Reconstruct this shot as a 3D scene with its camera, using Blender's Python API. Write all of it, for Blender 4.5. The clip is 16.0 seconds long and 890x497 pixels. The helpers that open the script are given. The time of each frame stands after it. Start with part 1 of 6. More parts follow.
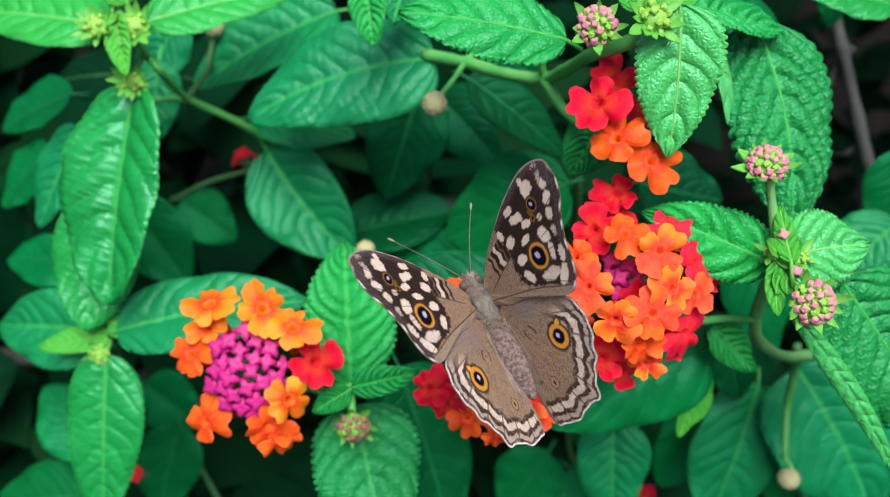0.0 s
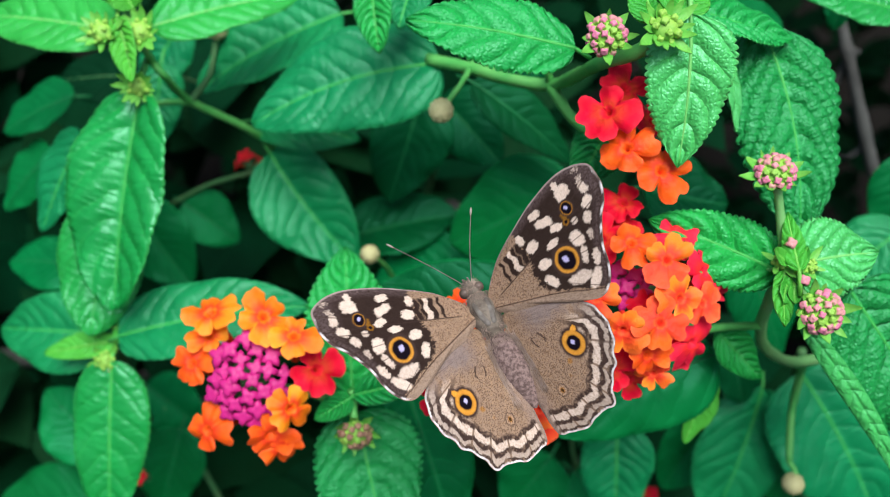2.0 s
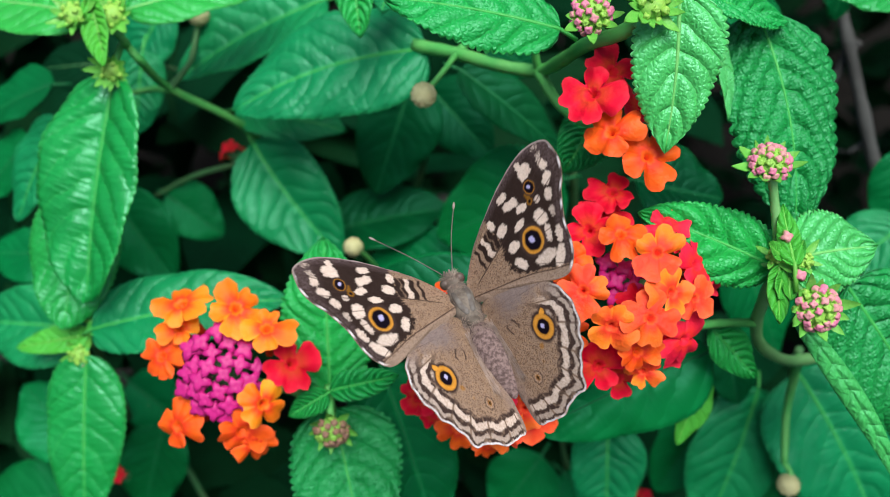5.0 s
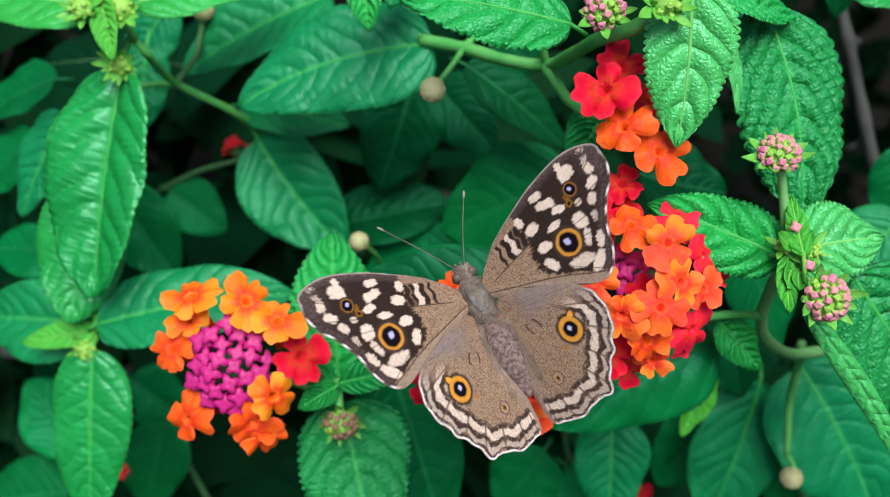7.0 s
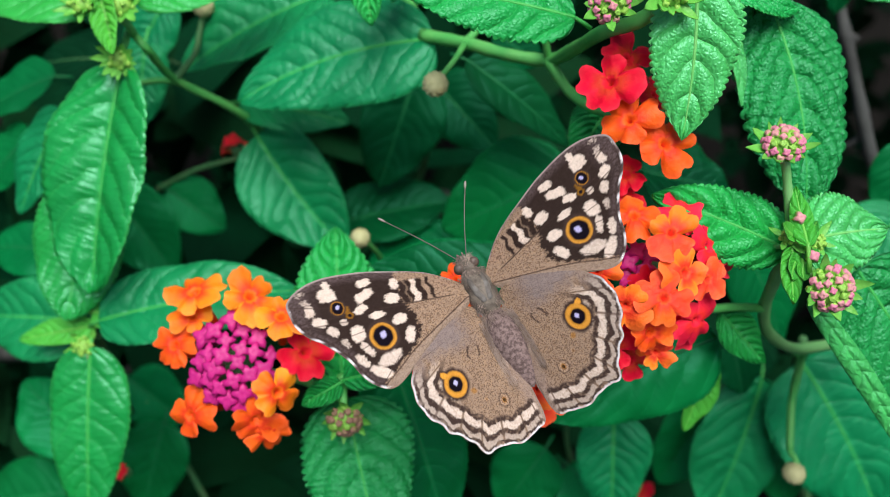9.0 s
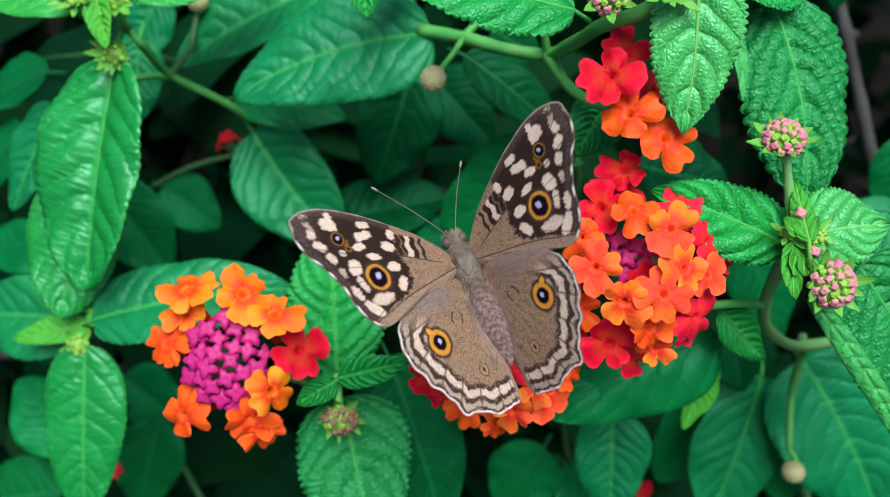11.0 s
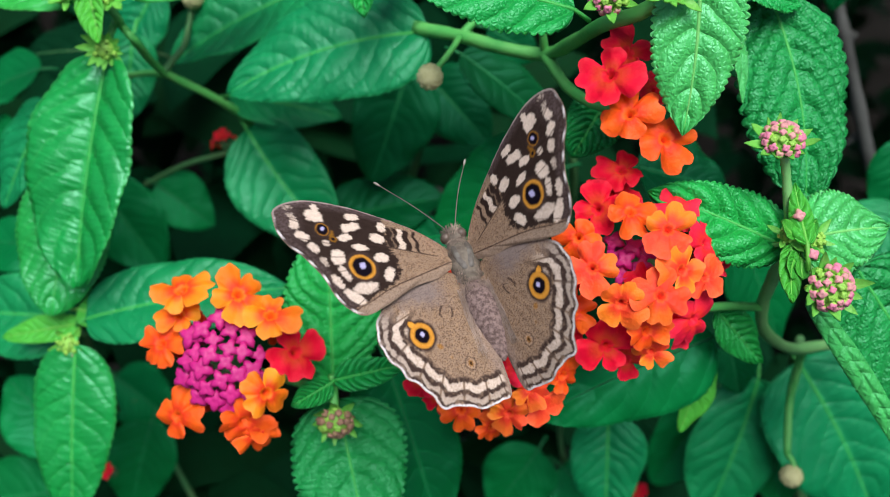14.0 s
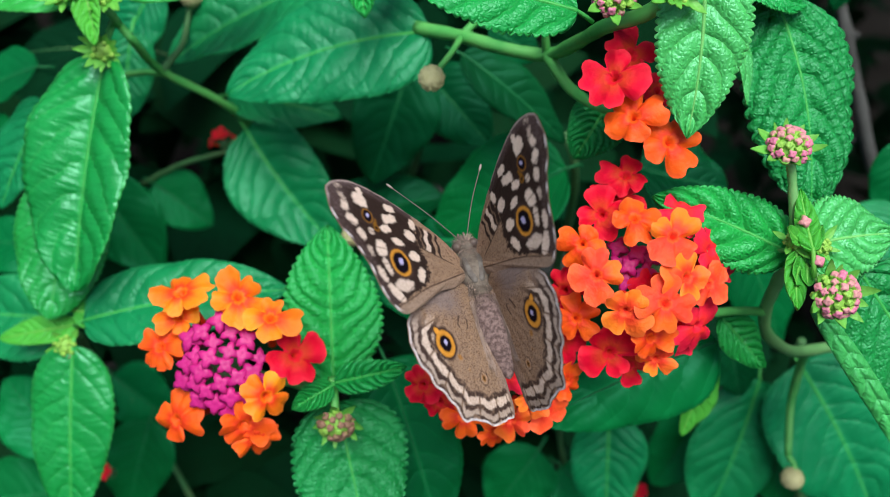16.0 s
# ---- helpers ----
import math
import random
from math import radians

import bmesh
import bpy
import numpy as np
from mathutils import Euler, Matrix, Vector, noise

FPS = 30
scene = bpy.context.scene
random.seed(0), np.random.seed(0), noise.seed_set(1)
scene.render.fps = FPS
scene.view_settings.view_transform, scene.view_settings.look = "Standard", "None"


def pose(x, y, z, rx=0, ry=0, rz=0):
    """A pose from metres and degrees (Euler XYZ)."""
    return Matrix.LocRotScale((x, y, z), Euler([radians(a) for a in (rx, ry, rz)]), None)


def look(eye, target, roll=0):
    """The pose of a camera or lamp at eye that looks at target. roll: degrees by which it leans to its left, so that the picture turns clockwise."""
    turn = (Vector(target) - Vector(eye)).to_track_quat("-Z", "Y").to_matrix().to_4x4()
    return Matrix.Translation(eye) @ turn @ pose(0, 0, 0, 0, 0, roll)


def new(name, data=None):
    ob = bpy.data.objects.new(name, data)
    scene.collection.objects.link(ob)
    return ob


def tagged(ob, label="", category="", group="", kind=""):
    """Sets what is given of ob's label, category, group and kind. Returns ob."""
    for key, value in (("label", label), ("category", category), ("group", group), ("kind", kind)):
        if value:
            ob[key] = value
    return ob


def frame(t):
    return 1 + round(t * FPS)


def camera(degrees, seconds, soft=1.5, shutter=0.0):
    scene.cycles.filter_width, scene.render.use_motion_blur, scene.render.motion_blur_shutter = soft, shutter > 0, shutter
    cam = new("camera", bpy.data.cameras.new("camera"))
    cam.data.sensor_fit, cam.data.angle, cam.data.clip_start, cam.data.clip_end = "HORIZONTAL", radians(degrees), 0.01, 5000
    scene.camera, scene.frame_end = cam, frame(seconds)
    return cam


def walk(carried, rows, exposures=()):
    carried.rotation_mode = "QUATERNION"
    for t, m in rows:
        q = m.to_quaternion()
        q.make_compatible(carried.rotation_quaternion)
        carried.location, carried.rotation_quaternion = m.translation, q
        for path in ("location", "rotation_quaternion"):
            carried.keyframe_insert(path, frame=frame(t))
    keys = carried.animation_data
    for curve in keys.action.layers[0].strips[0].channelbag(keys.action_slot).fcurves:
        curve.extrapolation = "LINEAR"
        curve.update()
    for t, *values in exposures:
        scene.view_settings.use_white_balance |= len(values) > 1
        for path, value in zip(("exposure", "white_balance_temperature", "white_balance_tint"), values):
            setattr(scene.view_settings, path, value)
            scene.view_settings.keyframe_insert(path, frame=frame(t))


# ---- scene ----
# A plane square to the camera's view: millimetres across, up its slope and out.
FACE = pose(0, 0, 0.55, 40)


def mm(p):
    return Vector((p[0], p[1], p[2])) * 0.001


# ---- camera ----
cam = camera(55, 16.0, 0.75)
PATH = [
    (0.0, pose(0.00117, -0.09890, 0.67059, 40.169, 0.821, -0.099)),
    (0.5, pose(0.00088, -0.09922, 0.67026, 40.283, 0.794, -0.227)),
    (1.0, pose(0.00077, -0.09902, 0.67050, 40.198, 0.858, -0.249)),
    (1.5, pose(0.00057, -0.09768, 0.67113, 39.827, 0.855, -0.127)),
    (2.0, pose(-0.00004, -0.09677, 0.67173, 39.680, 0.689, -0.122)),
    (2.5, pose(0.00005, -0.09666, 0.67131, 39.803, 0.669, -0.160)),
    (3.0, pose(0.00142, -0.09588, 0.67042, 39.828, 0.977, -0.181)),
    (3.5, pose(0.00278, -0.09486, 0.66959, 39.717, 1.027, 0.063)),
    (4.0, pose(0.00376, -0.09438, 0.66823, 39.760, 0.840, 0.401)),
    (6.5, pose(0.00129, -0.09582, 0.66626, 39.816, 0.280, -0.000)),
    (7.0, pose(0.00030, -0.09613, 0.66640, 39.865, 0.136, -0.138)),
    (7.5, pose(-0.00013, -0.09636, 0.66607, 39.879, 0.059, -0.134)),
    (8.0, pose(0.00000, -0.09681, 0.66537, 40.000, -0.000, 0.000)),
    (8.5, pose(-0.00056, -0.09678, 0.66516, 40.063, -0.034, -0.256)),
    (9.0, pose(-0.00119, -0.09704, 0.66487, 40.194, -0.076, -0.543)),
    (11.5, pose(-0.00112, -0.09610, 0.66333, 40.178, -0.218, -0.731)),
    (12.0, pose(-0.00099, -0.09552, 0.66388, 40.125, -0.234, -0.874)),
    (12.5, pose(-0.00042, -0.09483, 0.66419, 39.909, -0.300, -0.626)),
    (13.0, pose(-0.00030, -0.09388, 0.66413, 39.709, -0.395, -0.541)),
    (13.5, pose(-0.00081, -0.09459, 0.66349, 39.814, -0.646, -0.477)),
    (14.0, pose(-0.00132, -0.09546, 0.66256, 40.109, -0.652, -0.667)),
    (14.5, pose(-0.00189, -0.09571, 0.66170, 40.276, -0.637, -0.834)),
    (15.0, pose(-0.00206, -0.09496, 0.66246, 39.926, -0.610, -0.791)),
    (15.5, pose(-0.00234, -0.09413, 0.66290, 39.687, -0.719, -0.858)),
    (16.0, pose(-0.00215, -0.09360, 0.66277, 39.654, -0.904, -0.773)),
]
walk(cam, PATH, [(0.0, 0.48), (4.0, 0.40), (8.0, 0.32), (12.0, 0.29), (16.0, 0.32)])
cam.data.dof.use_dof, cam.data.dof.focus_distance, cam.data.dof.aperture_fstop = True, 0.109, 21.0

# ---- light: bright overcast sky ----
SUN_HIGH, SUN_TURN = radians(76), radians(152)
world = bpy.data.worlds.new("overcast_sky")
scene.world = world
world.use_nodes = True
sky = world.node_tree.nodes.new("ShaderNodeTexSky")
sky.sky_type, sky.sun_disc = "NISHITA", False
sky.sun_elevation, sky.sun_rotation, sky.dust_density = SUN_HIGH, SUN_TURN, 4.0
world.node_tree.nodes["Background"].inputs["Strength"].default_value = 0.09
world.node_tree.links.new(sky.outputs["Color"], world.node_tree.nodes["Background"].inputs["Color"])
sun = new("sun", bpy.data.lights.new("sun", "SUN"))
sun.data.energy, sun.data.angle, sun.data.color = 3.6, radians(42), (1.0, 0.98, 0.95)
sun.matrix_world = look((math.sin(SUN_TURN) * 2, math.cos(SUN_TURN) * 2, 2 + 2 * math.tan(SUN_HIGH)), (0, 0, 2))


# ---- materials ----
class Nodes:
    """Short names for the nodes of one material."""

    def __init__(self, name):
        self.m = bpy.data.materials.new(name)
        self.m.use_nodes = True
        self.t = self.m.node_tree
        self.bsdf = self.t.nodes["Principled BSDF"]
        self.out = self.t.nodes["Material Output"]

    def put(self, value, socket):
        if hasattr(value, "is_output"):
            self.t.links.new(value, socket)
        else:
            socket.default_value = value

    def math(self, op, a, b=0.0, c=0.0, clamp=False):
        n = self.t.nodes.new("ShaderNodeMath")
        n.operation, n.use_clamp = op, clamp
        for v, s in zip((a, b, c), n.inputs):
            self.put(v, s)
        return n.outputs[0]

    def mix(self, f, a, b, how="MIX"):
        n = self.t.nodes.new("ShaderNodeMixRGB")
        n.blend_type = how
        for v, s in zip((f, a, b), n.inputs):
            self.put((*v, 1) if isinstance(v, tuple) and len(v) == 3 else v, s)
        return n.outputs[0]

    def noise(self, scale, detail=3.0, rough=0.55):
        n = self.t.nodes.new("ShaderNodeTexNoise")
        n.inputs["Scale"].default_value, n.inputs["Detail"].default_value = scale, detail
        n.inputs["Roughness"].default_value = rough
        self.t.links.new(self.coords(), n.inputs["Vector"])
        return n.outputs["Fac"]

    def net(self, scale):
        """Distance to the nearest line of a fine mesh of veins."""
        n = self.t.nodes.new("ShaderNodeTexVoronoi")
        n.feature = "DISTANCE_TO_EDGE"
        n.inputs["Scale"].default_value = scale
        self.t.links.new(self.coords(), n.inputs["Vector"])
        return n.outputs["Distance"]

    def coords(self):
        return self.t.nodes.new("ShaderNodeTexCoord").outputs["Object"]

    def chance(self):
        return self.t.nodes.new("ShaderNodeObjectInfo").outputs["Random"]

    def step(self, x, lo, hi):
        n = self.t.nodes.new("ShaderNodeMapRange")
        n.interpolation_type = "SMOOTHSTEP"
        self.put(x, n.inputs[0])
        n.inputs[1].default_value, n.inputs[2].default_value = lo, hi
        return n.outputs[0]

    def attr(self, name, out="Fac"):
        n = self.t.nodes.new("ShaderNodeAttribute")
        n.attribute_name = name
        return n.outputs[out]

    def bump(self, height, metres, strength=1.0):
        n = self.t.nodes.new("ShaderNodeBump")
        n.inputs["Distance"].default_value, n.inputs["Strength"].default_value = metres, strength
        self.t.links.new(height, n.inputs["Height"])
        self.t.links.new(n.outputs["Normal"], self.bsdf.inputs["Normal"])

    def set(self, colour=None, rough=None, spec=None, **more):
        if colour is not None:
            self.put((*colour, 1) if isinstance(colour, tuple) else colour, self.bsdf.inputs["Base Color"])
        if rough is not None:
            self.put(rough, self.bsdf.inputs["Roughness"])
        if spec is not None:
            self.put(spec, self.bsdf.inputs["Specular IOR Level"])
        for k, v in more.items():
            self.put(v, self.bsdf.inputs[k])
        return self

    def through_light(self, colour, share):
        """Lets a share of the light through, as thin leaves and petals do."""
        tr = self.t.nodes.new("ShaderNodeBsdfTranslucent")
        self.put((*colour, 1) if isinstance(colour, tuple) else colour, tr.inputs["Color"])
        mx = self.t.nodes.new("ShaderNodeMixShader")
        mx.inputs[0].default_value = share
        self.t.links.new(self.bsdf.outputs[0], mx.inputs[1])
        self.t.links.new(tr.outputs[0], mx.inputs[2])
        self.t.links.new(mx.outputs[0], self.out.inputs["Surface"])


def leaf_material(name, base, vein, gloss=0.36, wrinkle=0.5, rugose=0.6, per_island=False, spec=0.35, vary=0.0, rungs=8.0):
    """A leaf's upper side: side veins, crosswise wrinkles and blistered cells between them."""
    k = Nodes(name)
    uv = k.t.nodes.new("ShaderNodeUVMap")
    uv.uv_map = "leaf"
    sep = k.t.nodes.new("ShaderNodeSeparateXYZ")
    k.t.links.new(uv.outputs[0], sep.inputs[0])
    au = k.math("ABSOLUTE", k.math("MULTIPLY_ADD", sep.outputs[0], 2.0, -1.0))
    if per_island:
        geo = k.t.nodes.new("ShaderNodeNewGeometry")
        chance = geo.outputs["Random Per Island"]
    else:
        chance = k.chance()
    wob = k.math("MULTIPLY_ADD", k.noise(300.0, 2.0), 0.5, -0.25)
    saw = k.math("FRACT", k.math("ADD", k.attr("rib_run"), wob))
    tri = k.math("ABSOLUTE", k.math("MULTIPLY_ADD", saw, 2.0, -1.0))
    side_vein = k.step(tri, 0.86, 0.99)
    mid = k.step(au, 0.075, 0.02)
    folds = k.t.nodes.new("ShaderNodeTexNoise")
    at = k.t.nodes.new("ShaderNodeCombineXYZ")
    k.put(k.math("MULTIPLY", sep.outputs[0], 5.0), at.inputs[0])
    k.put(k.math("ADD", k.math("MULTIPLY", sep.outputs[1], 34.0), k.math("MULTIPLY", au, 1.5)), at.inputs[1])
    k.put(k.math("MULTIPLY", chance, 40.0), at.inputs[2])
    k.t.links.new(at.outputs[0], folds.inputs["Vector"])
    folds.inputs["Scale"].default_value, folds.inputs["Detail"].default_value = 1.0, 2.0
    patch = k.noise(90.0, 3.0)
    grain = k.noise(1500.0, 2.0)
    dark = tuple(c * 0.7 for c in base)
    warm = (min(1, base[0] * 2.0 + 0.008), base[1] * 1.12, base[2] * 0.75)
    c = k.mix(k.step(patch, 0.3, 0.7), dark, base)
    c = k.mix(k.math("MULTIPLY", chance, 0.45), c, warm)
    c = k.mix(k.math("MULTIPLY", grain, 0.22), c, dark)
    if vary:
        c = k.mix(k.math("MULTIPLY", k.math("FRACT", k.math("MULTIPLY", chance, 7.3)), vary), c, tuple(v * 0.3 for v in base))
    c = k.mix(k.math("MULTIPLY", k.math("MAXIMUM", k.math("MULTIPLY", side_vein, 0.3), k.math("MULTIPLY", mid, 0.7)), 0.6), c, vein)
    # small cross veins run like rungs between the side veins
    lane = k.math("FLOOR", k.math("ADD", k.attr("rib_run"), wob))
    bend = k.math("MULTIPLY_ADD", k.noise(420.0, 2.0), 1.1, k.math("FRACT", k.math("MULTIPLY", lane, 0.618)))
    rung = k.math("FRACT", k.math("MULTIPLY_ADD", au, rungs, bend))
    rung = k.math("ABSOLUTE", k.math("MULTIPLY_ADD", rung, 2.0, -1.0))
    close = k.net(1500.0)
    c = k.mix(k.math("MULTIPLY", k.step(rung, 0.80, 0.97), 0.22 * rugose), c, vein)
    c = k.mix(k.math("MULTIPLY", k.step(au, 0.93, 0.99), 0.45), c, vein)
    rough = k.math("MULTIPLY_ADD", grain, 0.22, gloss - 0.10)
    rough = k.math("MULTIPLY_ADD", k.step(patch, 0.35, 0.75), 0.10, rough)
    k.set(c, rough, spec, **{"Specular Tint": (0.22 if vary else 0.50, 1.0, 0.72 if vary else 0.86, 1)})
    hills = k.math("MULTIPLY_ADD", k.math("POWER", tri, 4.0), -0.7 - 1.0 * rugose, 1.0)
    hills = k.math("MULTIPLY_ADD", k.step(folds.outputs["Fac"], 0.32, 0.68), wrinkle, hills)
    hills = k.math("MULTIPLY_ADD", k.math("POWER", rung, 3.0), -0.22 * rugose, hills)
    hills = k.math("MULTIPLY_ADD", k.step(close, 0.0, 0.40), 0.62 * rugose, hills)
    hills = k.math("MULTIPLY_ADD", k.noise(3000.0, 3.0), 0.18 * rugose, hills)
    k.bump(hills, 0.00036, min(1.0, 0.35 + rugose * 0.7))
    k.through_light(warm, 0.16)
    return k.m


LEAF_FRESH = leaf_material("fresh_leaf", (0.008, 0.39, 0.070), (0.06, 0.52, 0.11), 0.38, 0.15, 0.55, False, 0.65)
LEAF_PALE = leaf_material("pale_leaf", (0.060, 0.54, 0.125), (0.16, 0.61, 0.17), 0.36, 0.08, 0.46, False, 0.95)
LEAF_RUGOSE = leaf_material("wrinkled_leaf", (0.005, 0.28, 0.064), (0.03, 0.40, 0.10), 0.38, 0.7, 0.60, False, 0.65, 0.0, 10.0)
LEAF_SMOOTH = leaf_material("smooth_leaf", (0.005, 0.320, 0.056), (0.06, 0.46, 0.10), 0.31, 0.62, 0.20, False, 0.85)
LEAF_EDGE = leaf_material("leaf_underside", (0.040, 0.44, 0.11), (0.09, 0.54, 0.15), 0.40, 0.5, 0.35, False, 0.6)
LEAF_YOUNG = leaf_material("young_leaf", (0.055, 0.46, 0.050), (0.16, 0.58, 0.10), 0.40, 0.4, 0.2)
LEAF_TENDER = leaf_material("tender_leaf", (0.020, 0.42, 0.060), (0.10, 0.56, 0.11), 0.38, 0.4, 0.25, False, 0.6)
LEAF_DEEP = leaf_material("deep_leaf", (0.002, 0.255, 0.086), (0.03, 0.39, 0.12), 0.36, 0.5, 0.3, False, 0.5)
# darker leaf copy whose colour holds the shade behind the upper stems
LEAF_SHADE = leaf_material("shade_leaf", (0.0006, 0.085, 0.024), (0.003, 0.125, 0.034), 0.40, 0.3, 0.06, False, 0.18, 0.5)
# leaf copy darkened by random amounts: shade deep in the shrub, put into colour
LEAF_DARK = leaf_material("half_shade_leaf", (0.0006, 0.205, 0.049), (0.006, 0.270, 0.066), 0.36, 0.3, 0.06, False, 0.30, 0.95)
# inner leaves nearly black: the shrub's inner shade is in their base colour
FOLIAGE = leaf_material("inner_shade_leaf", (0.0010, 0.030, 0.011), (0.002, 0.042, 0.014), 0.6, 0.2, 0.3, True, 0.05)


def plain(name, a, b, rough, scale, spec=0.4, relief=0.0002, share=0.0, radial=None, rim=None):
    """A surface of two mottled colours; radial: the colour towards a flower's throat."""
    k = Nodes(name)
    c = k.mix(k.step(k.noise(scale), 0.32, 0.68), a, b)
    if radial:
        c = k.mix(k.math("MULTIPLY", k.attr("tone"), 0.9), c, rim or a)
        c = k.mix(k.math("MULTIPLY", k.attr("rim"), 0.35), c, tuple(min(1.0, x * 1.2 + 0.06) for x in a))
        c = k.mix(k.step(k.attr("throat"), 0.1, 0.8), c, radial)
    c = k.mix(k.math("MULTIPLY", k.chance(), 0.22), c, tuple(x * 0.6 for x in a))
    k.set(c, rough, spec)
    k.bump(k.noise(scale * 6), relief, 0.5)
    if share:
        k.through_light(c, share)
    return k.m


def tipped(name, a, b, below):
    """A closed bud: two mottled colours at its top, another below."""
    k = Nodes(name)
    sep = k.t.nodes.new("ShaderNodeSeparateXYZ")
    k.t.links.new(k.coords(), sep.inputs[0])
    c = k.mix(k.step(k.noise(900.0), 0.32, 0.68), a, b)
    c = k.mix(k.math("MULTIPLY", k.chance(), 0.25), c, below)
    c = k.mix(k.step(sep.outputs[2], 0.00008, 0.00034), below, c)
    k.set(c, 0.5, 0.3)
    return k.m


ORANGE = plain("orange_petal", (0.94, 0.21, 0.006), (0.93, 0.15, 0.006), 0.55, 260, 0.25, 0.0004, 0.18, (0.80, 0.030, 0.008), (1.0, 0.42, 0.012))
CORAL = plain("coral_petal", (0.92, 0.095, 0.020), (0.90, 0.050, 0.026), 0.55, 260, 0.25, 0.0004, 0.18, (0.78, 0.03, 0.012), (1.0, 0.33, 0.010))
ORANGE_DEEP = plain("deep_orange_petal", (0.95, 0.10, 0.008), (1.0, 0.15, 0.008), 0.55, 260, 0.25, 0.0004, 0.18, (0.75, 0.03, 0.008))
RED = plain("red_petal", (0.66, 0.003, 0.024), (0.80, 0.005, 0.040), 0.55, 240, 0.10, 0.0004, 0.15, (0.60, 0.045, 0.014))
ROSE = plain("rose_red_petal", (0.86, 0.012, 0.055), (0.92, 0.022, 0.06), 0.55, 240, 0.12, 0.0004, 0.18, (0.8, 0.03, 0.02))
MAGENTA = plain("magenta_bud", (0.43, 0.010, 0.165), (0.52, 0.022, 0.20), 0.45, 500, 0.3, 0.0001)
PINK = tipped("pink_bud", (0.62, 0.13, 0.30), (0.56, 0.22, 0.29), (0.32, 0.56, 0.10))
BUD_GREEN = plain("green_bud", (0.27, 0.52, 0.08), (0.20, 0.48, 0.08), 0.5, 600, 0.3, 0.0001)
FADED = plain("faded_bud", (0.28, 0.14, 0.12), (0.30, 0.25, 0.10), 0.6, 700, 0.2, 0.0002)
BRACT = plain("bract_green", (0.11, 0.47, 0.06), (0.17, 0.52, 0.08), 0.45, 300, 0.4, 0.0002, 0.15)
STEM = plain("green_stem", (0.060, 0.36, 0.075), (0.11, 0.43, 0.10), 0.5, 220, 0.35, 0.0002)
RIB = plain("leaf_rib", (0.03, 0.34, 0.06), (0.06, 0.40, 0.08), 0.5, 220, 0.3, 0.0001)
RIB_PALE = plain("pale_rib", (0.12, 0.46, 0.11), (0.17, 0.5, 0.14), 0.5, 220, 0.3, 0.0001)
# midrib copy darkened to go with the shade-coloured leaves
RIB_DARK = plain("shade_rib", (0.004, 0.125, 0.04), (0.01, 0.15, 0.045), 0.55, 220, 0.2, 0.0001)
STEM_PALE = plain("pale_stem", (0.15, 0.42, 0.13), (0.21, 0.48, 0.17), 0.5, 220, 0.35, 0.0002)
STEM_DULL = plain("dull_stem", (0.035, 0.16, 0.05), (0.07, 0.17, 0.06), 0.6, 180, 0.3, 0.0002)
WOOD = plain("grey_wood", (0.072, 0.078, 0.074), (0.030, 0.032, 0.030), 0.8, 90, 0.2, 0.0006)
SEED = plain("seed_head", (0.52, 0.52, 0.28), (0.42, 0.43, 0.20), 0.6, 420, 0.3, 0.0003)
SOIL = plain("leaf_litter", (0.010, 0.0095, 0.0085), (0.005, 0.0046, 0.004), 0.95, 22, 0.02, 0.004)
FLESH = plain("dusty_scales", (0.235, 0.168, 0.158), (0.085, 0.056, 0.052), 0.75, 2300, 0.2, 0.0003)
PLATE = plain("thorax_plate", (0.150, 0.140, 0.128), (0.070, 0.058, 0.048), 0.5, 900, 0.3, 0.0002)
THORAX = plain("thorax_fur", (0.175, 0.150, 0.122), (0.060, 0.046, 0.036), 0.5, 620, 0.2, 0.0004)
FUR = plain("pale_hair", (0.40, 0.31, 0.26), (0.24, 0.18, 0.15), 0.8, 700, 0.2, 0.0001)
EYE = plain("brown_eye", (0.085, 0.062, 0.05), (0.13, 0.098, 0.08), 0.3, 900, 0.5, 0.0001)
HORN = plain("antenna_grey", (0.070, 0.068, 0.062), (0.12, 0.112, 0.10), 0.5, 900, 0.3, 0.0001)
CLUB = plain("antenna_club", (0.30, 0.28, 0.25), (0.20, 0.18, 0.15), 0.5, 900, 0.3, 0.0001)


def wing_material():
    """Painted scales with dark and ochre specks."""
    k = Nodes("wing_scales")
    c = k.attr("paint", "Color")
    g = k.noise(5200.0, 3.0, 0.7)
    h = k.noise(3600.0, 2.0, 0.6)
    speck = k.attr("speck")
    c = k.mix(k.math("MULTIPLY", k.step(h, 0.50, 0.62), k.math("MULTIPLY", speck, 0.6)), c, k.mix(1.0, c, (1.25, 1.18, 1.02), "MULTIPLY"))
    c = k.mix(k.math("MULTIPLY", k.step(g, 0.53, 0.41), k.math("MULTIPLY_ADD", speck, 0.58, 0.12)), c, k.mix(1.0, c, (0.26, 0.21, 0.18), "MULTIPLY"))
    c = k.mix(k.math("MULTIPLY", k.step(k.noise(1500.0, 2.0), 0.45, 0.65), 0.3), c, k.mix(1.0, c, (0.66, 0.62, 0.6), "MULTIPLY"))
    c = k.mix(k.math("MULTIPLY", k.noise(420.0), 0.3), c, k.mix(1.0, c, (0.7, 0.66, 0.66), "MULTIPLY"))
    k.set(c, 0.75, 0.03)
    k.bump(g, 0.00012, 0.5)
    return k.m


WING = wing_material()
UNDERWING = plain("wing_underside", (0.30, 0.22, 0.16), (0.20, 0.14, 0.10), 0.7, 500, 0.2)


